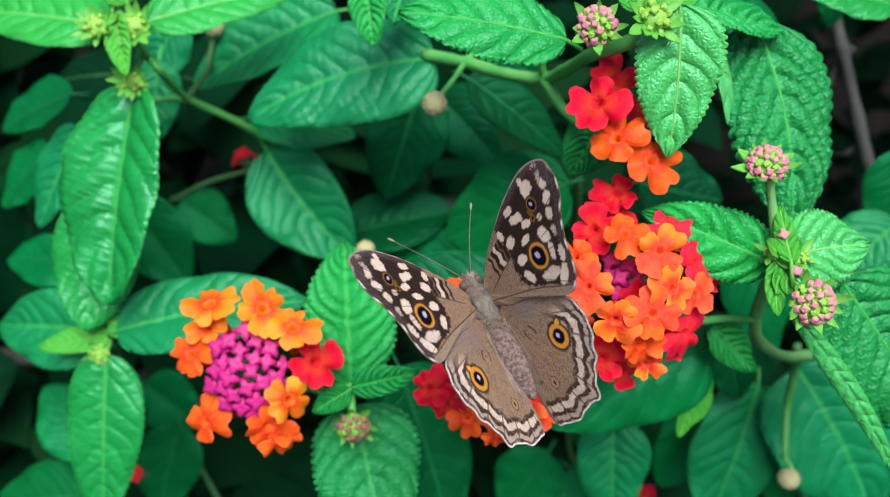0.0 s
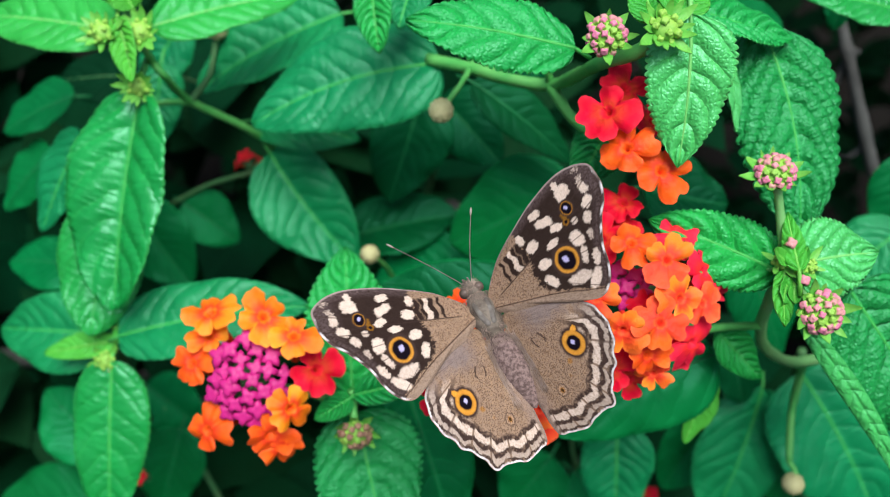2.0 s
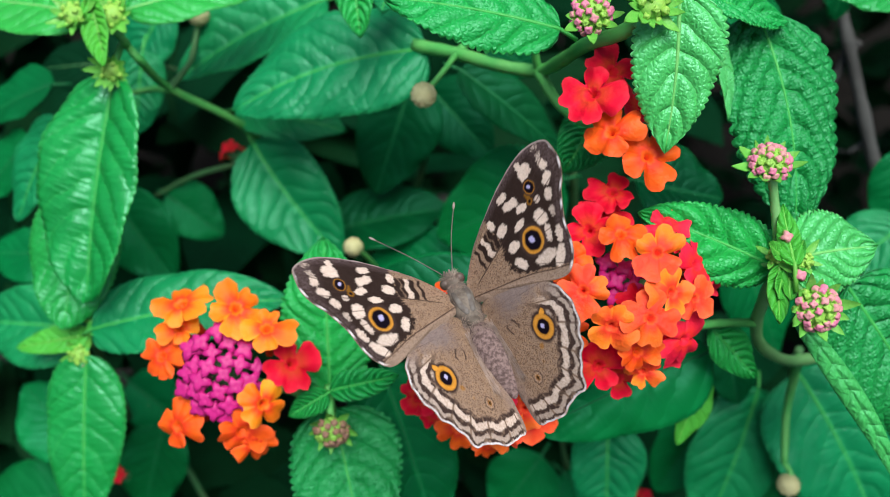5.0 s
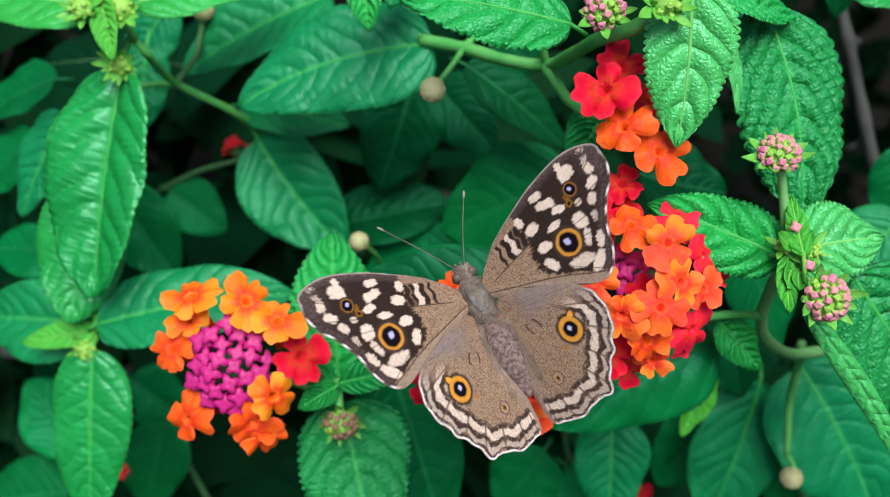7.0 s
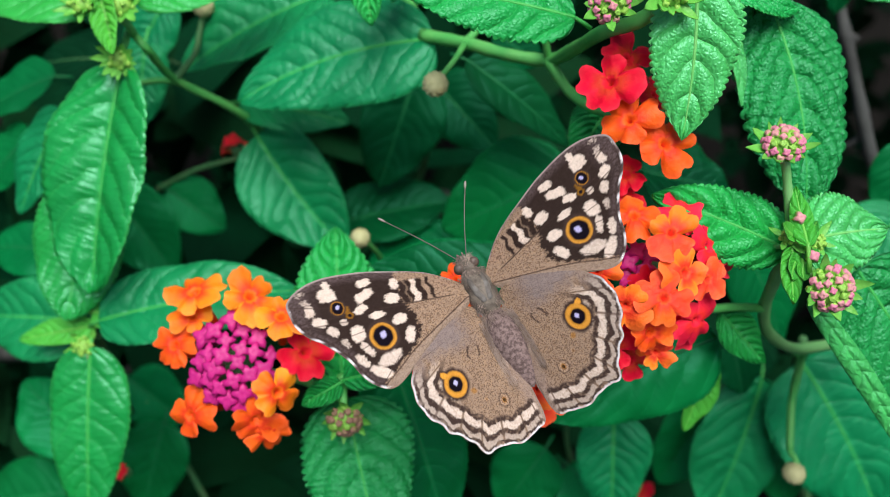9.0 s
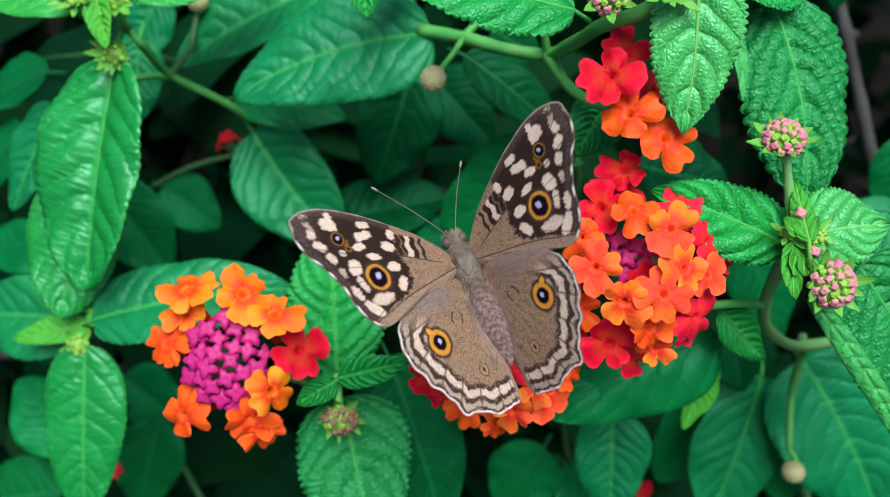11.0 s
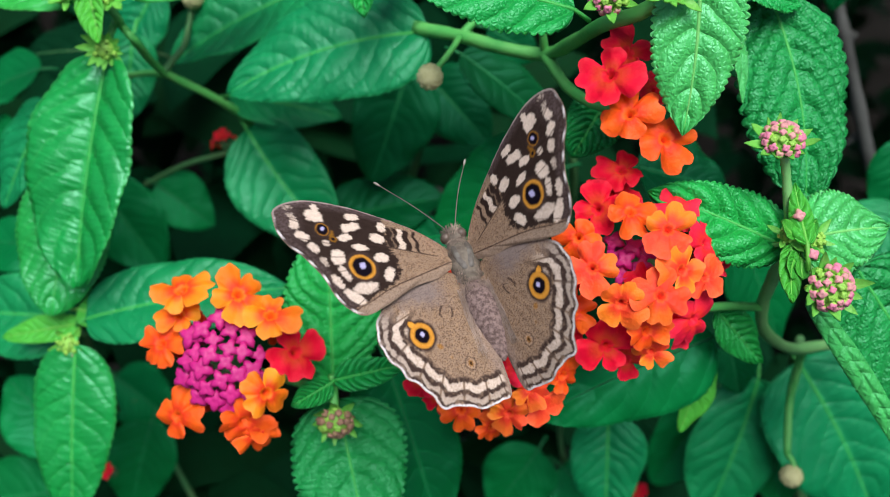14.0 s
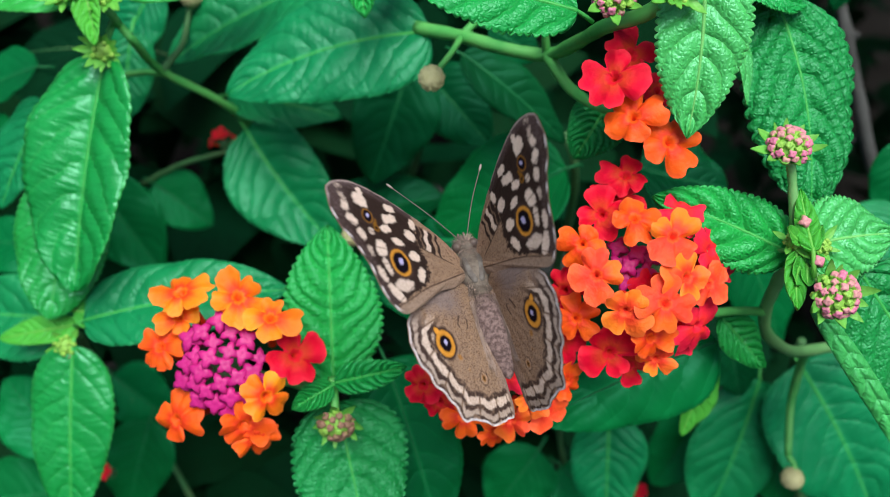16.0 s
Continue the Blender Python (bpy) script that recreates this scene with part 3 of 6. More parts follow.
# ---- shoots, placed to fit the camera's view, those deep in the shrub first ----
def back_shoots():
    """Leafy shoots in the shade behind the flowers, mostly in the darkened leaf copies."""
    b = branch("lantana_branch", (-44.6, 30.4, -34), "shaded shoot with broad dark green leaves and a spent flower", "branch", "shaded shoots")
    stem(b, [(-32.5, 14.4, -50), (-38.9, 25.2, -36), (-43.4, 29.1, -24), (-51.8, 33.0, -14), (-52.2, 35.3, 0), (-54.4, 37.8, 0)], 1.9, 1.4, STEM)
    stem(b, [(-51.6, 32.9, -14), (-49.1, 38.4, -18), (-49.2, 43.3, -22), (-48.4, 47.9, -22)], 1.4, 1.0, STEM_DULL)
    seed_head(b, (-48.1, 48.8, -21), 2.0, (-48.4, 46.8, -22), "pale tan seed head")
    stem(b, [(-51.1, 32.9, -17), (-56.5, 33.8, -20), (-63.1, 33.9, -24)], 1.5, 1.1, STEM)
    leaf(b, (-43.1, 31.5, -30), (-19.7, 27.9, -30), 12.0, (0.1, 0.1), LEAF_DEEP, 0.15, 0.2)
    leaf(b, (-22.0, 51.3, -18), (-54.0, 37.6, -22), 19.5, (-0.1, 0.3), LEAF_DEEP, 0.1, 0.2, swing=-0.06)
    leaf(b, (-39.5, 24.3, -30), (-20.8, -0.2, -29), 19.7, (-0.25, 0.35), LEAF_DEEP, 0.12, 0.2, swing=-0.08)
    leaf(b, (-60.0, 55.6, -36), (-70.8, 40.6, -42), 14.0, (0.0, 0.35), LEAF_DEEP, 0.1, 0.2)
    leaf(b, (-63.5, 44.6, -32), (-66.8, 26.4, -36), 11.6, (0.2, 0.3), LEAF_DEEP, 0.1, 0.2)
    b = branch("lantana_branch", (-49.2, 23.7, -50), "thin shaded shoot with small red spent florets", "branch", "shaded shoots")
    stem(b, [(-69.1, 14.8, -56), (-58.4, 19.2, -52), (-45.8, 22.4, -50), (-42.2, 25.3, -52)], 1.3, 0.9, STEM_DULL)
    h = flower_head(b, (-48.7, 23.6, -51), "spent flower head", 1.3)
    floret(h, (-49.2, 25.7, -49), "r", 0.5)
    floret(h, (-46.5, 25.3, -52), "r", 0.45)
    floret(h, (-52.6, 23.8, -53), "r", 0.4)
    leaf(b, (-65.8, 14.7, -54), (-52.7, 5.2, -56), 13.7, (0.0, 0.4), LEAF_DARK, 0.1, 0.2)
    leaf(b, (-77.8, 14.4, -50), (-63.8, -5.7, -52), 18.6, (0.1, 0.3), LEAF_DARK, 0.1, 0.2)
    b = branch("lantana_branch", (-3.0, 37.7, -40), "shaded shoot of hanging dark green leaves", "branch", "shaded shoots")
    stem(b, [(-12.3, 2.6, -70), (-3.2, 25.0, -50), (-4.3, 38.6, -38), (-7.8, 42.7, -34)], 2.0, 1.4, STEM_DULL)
    leaf(b, (-6.0, 37.8, -34), (-14.1, 13.4, -36), 18.5, (0.25, 0.3), LEAF_SHADE, 0.12, 0.22)
    leaf(b, (-2.4, 36.9, -36), (11.2, 21.8, -34), 14.7, (-0.1, 0.2), LEAF_SHADE, 0.1, 0.2)
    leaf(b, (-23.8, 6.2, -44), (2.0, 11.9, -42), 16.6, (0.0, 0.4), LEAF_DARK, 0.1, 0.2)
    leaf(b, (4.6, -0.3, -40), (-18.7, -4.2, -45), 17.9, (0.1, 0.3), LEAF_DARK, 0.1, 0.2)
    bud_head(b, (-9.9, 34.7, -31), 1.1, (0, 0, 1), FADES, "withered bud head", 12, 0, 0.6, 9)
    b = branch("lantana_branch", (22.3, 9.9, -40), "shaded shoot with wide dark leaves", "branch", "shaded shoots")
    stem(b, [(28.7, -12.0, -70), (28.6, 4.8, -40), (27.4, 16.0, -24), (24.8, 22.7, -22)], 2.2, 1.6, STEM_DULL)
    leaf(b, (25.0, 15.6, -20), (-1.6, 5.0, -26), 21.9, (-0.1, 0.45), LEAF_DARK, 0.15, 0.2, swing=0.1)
    leaf(b, (36.9, 14.7, -10), (54.6, 11.7, -12), 17.1, (0.0, 0.3), LEAF_DARK, 0.1, 0.2, swing=-0.1)
    leaf(b, (4.3, 35.1, -8), (24.9, 20.3, -12), 10.1, (0.2, 0.3), LEAF_SHADE, 0.15, 0.3)
    leaf(b, (9.4, 41.3, -14), (19.7, 36.7, -18), 10.0, (0.0, 0.3), LEAF_SHADE, 0.1, 0.2)
    b = branch("lantana_branch", (-16.3, 2.0, -20), "small pale seed head on a shaded stalk", "branch", "shaded shoots")
    seed_head(b, (-16.3, 2.2, -14), 1.75, (-12.5, -3.8, -30), "pale yellow-green seed head")
    b = branch("lantana_branch", (-86.6, -7.8, -40), "shaded shoot with blue-green leaves", "branch", "shaded shoots")
    stem(b, [(-87.3, -45.0, -60), (-80.2, -20.5, -40), (-79.6, 2.2, -30), (-84.4, 23.7, -30)], 2.2, 1.5, STEM_DULL)
    leaf(b, (-73.1, 27.1, -14), (-85.0, 7.6, -18), 13.3, (-0.2, 0.3), LEAF_DEEP, 0.1, 0.15)
    leaf(b, (-68.5, -13.5, -16), (-97.8, -12.4, -24), 17.0, (0.0, 0.35), LEAF_DEEP, 0.15, 0.2)
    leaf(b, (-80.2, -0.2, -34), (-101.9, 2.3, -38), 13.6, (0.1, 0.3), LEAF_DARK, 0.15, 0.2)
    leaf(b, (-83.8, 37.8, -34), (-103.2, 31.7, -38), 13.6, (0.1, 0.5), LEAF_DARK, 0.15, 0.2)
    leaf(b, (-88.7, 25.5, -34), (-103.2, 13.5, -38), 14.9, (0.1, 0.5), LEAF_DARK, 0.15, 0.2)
    # takes the inner leaves' near-black colour so that it looks shaded
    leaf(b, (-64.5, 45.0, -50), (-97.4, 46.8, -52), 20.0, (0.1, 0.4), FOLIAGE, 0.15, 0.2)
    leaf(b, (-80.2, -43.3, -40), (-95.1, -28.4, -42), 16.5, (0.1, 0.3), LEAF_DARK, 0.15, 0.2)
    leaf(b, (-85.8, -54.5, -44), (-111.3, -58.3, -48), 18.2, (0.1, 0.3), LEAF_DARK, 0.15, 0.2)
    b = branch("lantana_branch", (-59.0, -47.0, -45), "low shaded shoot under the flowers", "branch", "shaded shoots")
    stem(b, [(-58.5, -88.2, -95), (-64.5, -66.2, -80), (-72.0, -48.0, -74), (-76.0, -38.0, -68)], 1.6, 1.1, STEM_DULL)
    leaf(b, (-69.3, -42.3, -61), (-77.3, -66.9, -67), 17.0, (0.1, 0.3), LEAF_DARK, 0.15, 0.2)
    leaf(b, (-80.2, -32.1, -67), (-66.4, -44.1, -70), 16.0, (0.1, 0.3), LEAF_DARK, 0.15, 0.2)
    h = flower_head(b, (-73.0, -50.5, -46), "spent flower head", 1.3)
    floret(h, (-73.2, -48.9, -42), "r", 0.55)
    b = branch("lantana_branch", (15.5, -56.2, -50), "low shaded shoot with a single red floret", "branch", "shaded shoots")
    stem(b, [(33.1, -83.0, -80), (31.9, -60.3, -58), (27.8, -43.3, -46), (27.1, -34.2, -34)], 1.5, 1.1, STEM_DULL)
    leaf(b, (34.3, -34.4, -24), (34.9, -57.8, -30), 15.8, (-0.1, 0.25), LEAF_DEEP, 0.12, 0.2)
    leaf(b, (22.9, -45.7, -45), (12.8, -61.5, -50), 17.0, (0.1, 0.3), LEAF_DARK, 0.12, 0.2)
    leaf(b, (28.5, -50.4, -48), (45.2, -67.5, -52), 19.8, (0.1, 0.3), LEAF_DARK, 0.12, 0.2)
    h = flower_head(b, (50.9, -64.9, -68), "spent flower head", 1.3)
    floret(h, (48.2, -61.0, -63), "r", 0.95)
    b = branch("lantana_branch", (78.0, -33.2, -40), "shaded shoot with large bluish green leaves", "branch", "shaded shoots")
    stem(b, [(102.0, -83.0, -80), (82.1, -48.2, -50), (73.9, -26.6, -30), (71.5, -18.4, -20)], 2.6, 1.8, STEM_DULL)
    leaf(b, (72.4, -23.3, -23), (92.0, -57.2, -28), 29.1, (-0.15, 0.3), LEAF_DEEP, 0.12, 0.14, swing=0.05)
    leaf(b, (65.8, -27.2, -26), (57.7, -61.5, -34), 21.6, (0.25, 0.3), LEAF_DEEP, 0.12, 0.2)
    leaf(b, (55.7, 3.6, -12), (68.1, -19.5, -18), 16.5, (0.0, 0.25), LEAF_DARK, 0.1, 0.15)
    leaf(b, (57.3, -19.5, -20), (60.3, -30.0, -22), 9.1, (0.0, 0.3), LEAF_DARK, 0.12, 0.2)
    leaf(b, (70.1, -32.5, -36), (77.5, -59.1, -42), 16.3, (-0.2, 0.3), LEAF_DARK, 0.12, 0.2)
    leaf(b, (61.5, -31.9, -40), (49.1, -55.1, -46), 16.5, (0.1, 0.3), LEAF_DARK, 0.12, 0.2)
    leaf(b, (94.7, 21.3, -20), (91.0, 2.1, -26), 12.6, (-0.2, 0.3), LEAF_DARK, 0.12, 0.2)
    leaf(b, (92.4, 6.6, -20), (79.5, -4.9, -24), 14.9, (0.1, 0.4), LEAF_DEEP, 0.12, 0.2)
    b = branch("lantana_branch", (61.9, 49.6, -20), "shaded upper shoot with dark leaves", "branch", "shaded shoots")
    stem(b, [(76.4, 33.3, -60), (66.7, 45.3, -30), (55.0, 53.1, -10)], 2.2, 1.6, STEM_DULL)
    leaf(b, (50.5, 47.6, -6), (69.5, 42.4, -14), 11.6, (0.1, 0.4), LEAF_DARK, 0.12, 0.2)
    leaf(b, (79.0, 44.8, 4), (62.1, 47.5, 8), 10.6, (0.1, 0.4), LEAF_SMOOTH, 0.12, 0.2)
    leaf(b, (84.7, 59.7, -30), (86.2, 50.6, -36), 9.7, (0.1, 0.5), LEAF_DARK, 0.12, 0.2)
    leaf(b, (-13.4, 48.4, 10), (-12.2, 36.4, 13), 6.9, (-0.3, 0.2), LEAF_FRESH, 0.1, 0.3)
    leaf(b, (-6.2, 51.4, 4), (-8.9, 41.9, 8), 9.1, (0.2, 0.4), LEAF_DEEP, 0.1, 0.3)


def left_shoot():
    b = branch("lantana_branch", (-54.9, 37.8, 0), "leafy shoot tip with fresh green leaves and green buds", "branch", "leafy shoots")
    stem(b, [(-54.2, 37.9, 1), (-54.3, 38.8, 3), (-56.4, 41.7, 4), (-57.4, 46.2, 5)], 1.5, 1.4, STEM)
    stem(b, [(-55.2, 38.8, 0), (-55.5, 35.3, 2), (-55.8, 32.3, 3)], 1.3, 1.2, STEM)
    leaf(b, (-55.9, 32.1, 3), (-62.4, -7.3, 2), 21.0, (-0.30, 0.18), LEAF_SMOOTH, 0.05, 0.48, 0.22, swing=-0.03, veins=7, relief=0.8, blunt=0.62)
    leaf(b, (-64.9, 14.3, -6), (-68.4, -12.5, -4), 16.5, (0.1, 0.2), LEAF_SMOOTH, 0.05, 0.1, 0.2, relief=0.4, blunt=0.6)
    leaf(b, (-59.2, 42.5, 5), (-89.6, 48.9, -2), 13.2, (0.05, 0.4), LEAF_TENDER, 0.1, 0.2, relief=0.5)
    leaf(b, (-53.4, 43.4, 4), (-27.6, 53.0, -4), 12.4, (-0.05, 0.4), LEAF_TENDER, 0.1, 0.2, relief=0.5)
    leaf(b, (-57.3, 43.5, 9), (-53.8, 32.0, 10), 5.3, (-0.3, 0.1), LEAF_YOUNG, -0.1, 0.5)
    leaf(b, (-54.8, 45.3, 8), (-58.3, 52.1, 10), 6.6, (0.0, 0.3), LEAF_YOUNG, -0.1, 0.5)
    bud_head(b, (-53.9, 41.2, 8), 2.3, (0, 0.2, 1), [PINKS[2]] * 3, "green closed bud head", 10, 14, 0.95, 21)
    bud_head(b, (-59.9, 41.0, 9), 2.0, (-0.2, 0.2, 1), [PINKS[2]] * 3, "green closed bud head", 9, 14, 0.95, 22)
    bud_head(b, (-54.9, 32.2, 6), 1.7, (0.1, -0.4, 1), [PINKS[2]] * 3, "green closed bud head", 8, 14, 0.85, 23)
    return b


def low_left_shoot():
    b = branch("lantana_branch", (-66.0, -16.6, -14), "leafy shoot of smooth pale green leaves with a bud", "branch", "leafy shoots")
    stem(b, [(-70.1, -35.7, -40), (-67.3, -20.6, -20), (-66.1, -15.9, -12)], 2.0, 1.6, STEM_DULL)
    leaf(b, (-65.7, -17.7, -8), (-68.7, -53.1, -12), 15.1, (0.05, 0.25), LEAF_SMOOTH, 0.1, 0.15, 0.2, relief=0.2)
    leaf(b, (-65.3, -14.0, -9), (-80.2, -16.4, -10), 5.5, (0.0, 0.3), LEAF_YOUNG, 0.08, 0.3, relief=0.1)
    leaf(b, (-65.2, -11.3, -8), (-56.2, -12.8, -8), 6.3, (0.0, 0.3), LEAF_YOUNG, 0.08, 0.2, relief=0.1)
    bud_head(b, (-67.2, -17.9, -9), 2.0, (0, -0.2, 1), [PINKS[2], FADES[0], PINKS[2]], "small green bud head", 16, 6, 0.85, 31)
    return b


def left_flower():
    b = branch("lantana_branch", (-30.4, -25.3, 5), "flowering shoot with a round cluster of orange and magenta florets", "branch", "flowering shoots")
    stem(b, [(-31.3, -64.6, -60), (-19.4, -33.9, -8), (-17.4, -23.9, 8), (-17.2, -20.7, 10)], 2.4, 1.6, STEM)
    stem(b, [(-17.4, -23.9, 8), (-25.3, -21.8, 6), (-32.1, -19.8, 10)], 1.8, 1.6, STEM)
    h = flower_head(b, (-34.7, -19.6, 10), "round cluster of orange, red and magenta florets")
    for u in ((-39.1, -6.5, 18), (-30.2, -7.2, 19)):
        floret(h, u, "o", 1.23)
    floret(h, (-25.3, -10.2, 20), "o", 1.18)
    floret(h, (-39.6, -10.4, 17), "o", 0.95)
    floret(h, (-42.5, -14.9, 17), "d", 1.12)
    floret(h, (-40.1, -26.0, 17), "d", 1.12)
    floret(h, (-25.8, -21.9, 20), "o", 1.23)
    floret(h, (-29.6, -26.6, 18), "d", 1.23)
    floret(h, (-28.2, -29.0, 16.5), "d", 1.05)
    floret(h, (-22.1, -16.1, 17), "r", 1.25)
    floret(h, (-30.3, -9.4, 18), "d", 0.78)
    rnd = random.Random(2)
    for i in range(27):
        a, r = i * 2.39996, 9.0 * math.sqrt((i + 0.4) / 27)
        c = Vector((-32.9, -17.5, 20))
        bud(h, (c.x + r * math.cos(a) * 0.72 + rnd.uniform(-0.3, 0.3), c.y + r * math.sin(a) * 0.86 + rnd.uniform(-0.3, 0.3), 20.2 - r * r * 0.035), BUDS, rnd.uniform(0.8, 1.0))
    leaf(b, (-17.4, -21.5, 8), (-18.4, 3.8, 8), 16.6, (0.1, 0.2), LEAF_FRESH, 0.06, 0.15, 0.15, veins=9, relief=0.6)
    leaf(b, (-16.6, -21.0, 13), (-5.5, -18.1, 16), 5.3, (0.0, 0.2), LEAF_FRESH, 0.05, 0.3, relief=0.4)
    leaf(b, (-17.0, -21.4, 13), (-23.2, -24.9, 14), 4.6, (0.0, 0.2), LEAF_FRESH, 0.05, 0.3, relief=0.4)
    leaf(b, (-17.1, -25.2, 6), (-11.0, -49.4, 12), 19.9, (0.1, 0.0), LEAF_RUGOSE, 0.06, 0.2, 0.25, veins=6, relief=0.35)
    leaf(b, (-9.5, -19.5, -2), (0.6, -50.5, -4), 20.4, (0.25, 0.0), LEAF_DARK, 0.1, 0.1, 0.2, relief=0.4)
    leaf(b, (-63.3, -12.7, -6), (-26.8, -6.3, -2), 15.4, (0.0, 0.35), LEAF_DEEP, 0.1, 0.18, 0.1, swing=0.05, relief=0.4)
    stem(b, [(-17.2, -21.8, 10), (-16.6, -24.4, 13), (-16.7, -26.9, 12)], 1.5, 1.2, STEM)
    bud_head(b, (-16.4, -27.4, 13), 2.5, (0.0, -0.5, 1), FADES, "faded pinkish bud head with green bracts", 22, 8, 0.95, 41)
    return b


def top_shoot():
    b = branch("lantana_branch", (17.3, 31.3, 9), "branching green shoot with a red floret spray, buds and leaves", "branch", "flowering shoots")
    stem(b, [(-4.0, 38.6, -4), (3.6, 35.7, 2), (10.2, 32.8, 6), (17.1, 31.1, 9), (20.2, 30.8, 19), (22.1, 30.4, 30), (25.8, 30.6, 35), (28.5, 32.0, 38)], 2.3, 2.1, STEM)
    stem(b, [(17.1, 31.1, 9), (19.6, 25.2, 14), (22.2, 21.5, 20), (25.3, 19.6, 24)], 2.0, 1.4, STEM)
    stem(b, [(17.1, 31.1, 9), (16.4, 33.9, 12), (17.1, 37.0, 14)], 1.4, 1.1, STEM)
    stem(b, [(3.6, 35.7, 2), (6.6, 39.3, 0), (9.9, 43.9, -4)], 1.5, 1.2, STEM)
    stem(b, [(-11.7, 69.6, -60), (-6.1, 47.4, -20), (-4.0, 38.6, -4)], 2.6, 2.6, STEM)
    seed_head(b, (-1.6, 26.3, 14), 1.95, (3.5, 35.3, 3), "pale yellow-green seed head")
    leaf(b, (-1.6, 37.9, -3), (-38.7, 28.3, -7), 21.5, (0.05, 0.28), LEAF_DEEP, 0.08, 0.12, 0.15, swing=-0.15, relief=0.5, veins=9)
    leaf(b, (18.6, 33.2, 28), (-6.3, 37.6, 31), 12.4, (0.0, 0.3), LEAF_FRESH, 0.06, 0.1, 0.2, swing=-0.04, relief=0.3, veins=6)
    leaf(b, (32.5, 34.7, 40), (31.4, 14.1, 37), 12.7, (-0.1, 0.2), LEAF_PALE, 0.1, 0.14, 0.15, swing=0.06, veins=6, relief=0.45, blunt=0.9)
    leaf(b, (41.7, 31.8, 27), (43.3, 20.4, 27), 2.8, (0.5, 0.1), LEAF_PALE, 0.08, 0.2, relief=0.0, veins=3, rib=False)
    leaf(b, (35.3, 38.3, 30), (52.0, 34.7, 26), 9.8, (0.1, 0.7), LEAF_FRESH, 0.05, 0.3, relief=0.5)
    leaf(b, (30.4, 35.0, 38), (34.7, 41.7, 36), 7.5, (0.1, 0.3), LEAF_YOUNG, 0.0, 0.4)
    leaf(b, (28.1, 34.2, 38), (26.3, 41.7, 36), 6.0, (-0.1, 0.3), LEAF_YOUNG, 0.0, 0.4)
    leaf(b, (26.1, 22.7, 14), (20.7, 13.9, 14), 9.1, (0.0, 0.2), LEAF_FRESH, 0.06, 0.1, relief=0.6)
    bud_head(b, (21.6, 32.6, 37), 2.5, (-0.1, 0.1, 1), PINKS, "pink and green closed bud head", 30, 8, 1.0, 51)
    stem(b, [(24.9, 31.2, 30), (23.1, 31.9, 33), (22.1, 32.5, 35)], 1.4, 1.3, STEM)
    bud_head(b, (28.7, 32.6, 41), 2.0, (0.1, 0.1, 1), [PINKS[2]] * 3, "tight green bud head", 10, 14, 1.1, 52)
    h = flower_head(b, (29.1, 21.5, 20), "spray of red and orange florets")
    floret(h, (22.0, 22.5, 35), "r", 1.25, 20, (-0.2, 0.15))
    floret(h, (25.5, 26.4, 31), "r", 1.15, 60, (0.1, 0.3))
    floret(h, (30.4, 22.3, 26), "r", 0.8, 10, (0.6, 0.1))
    floret(h, (24.6, 17.3, 35), "d", 1.10, 45, (-0.1, 0.2))
    floret(h, (29.7, 14.1, 34), "d", 1.15, 30, (0.2, 0.0))
    for q in ((22.3, 22.5, 33), (25.1, 17.4, 33), (30.0, 14.4, 32)):
        a = Vector(q)
        part("floret_tube", tube_mesh("floret_tube", [mm(a - Vector(h["centre"])) , mm((a - Vector(h["centre"])) * 0.4)], 0.0008, 0.0007, ROSE, 2, 7), h)
    return b


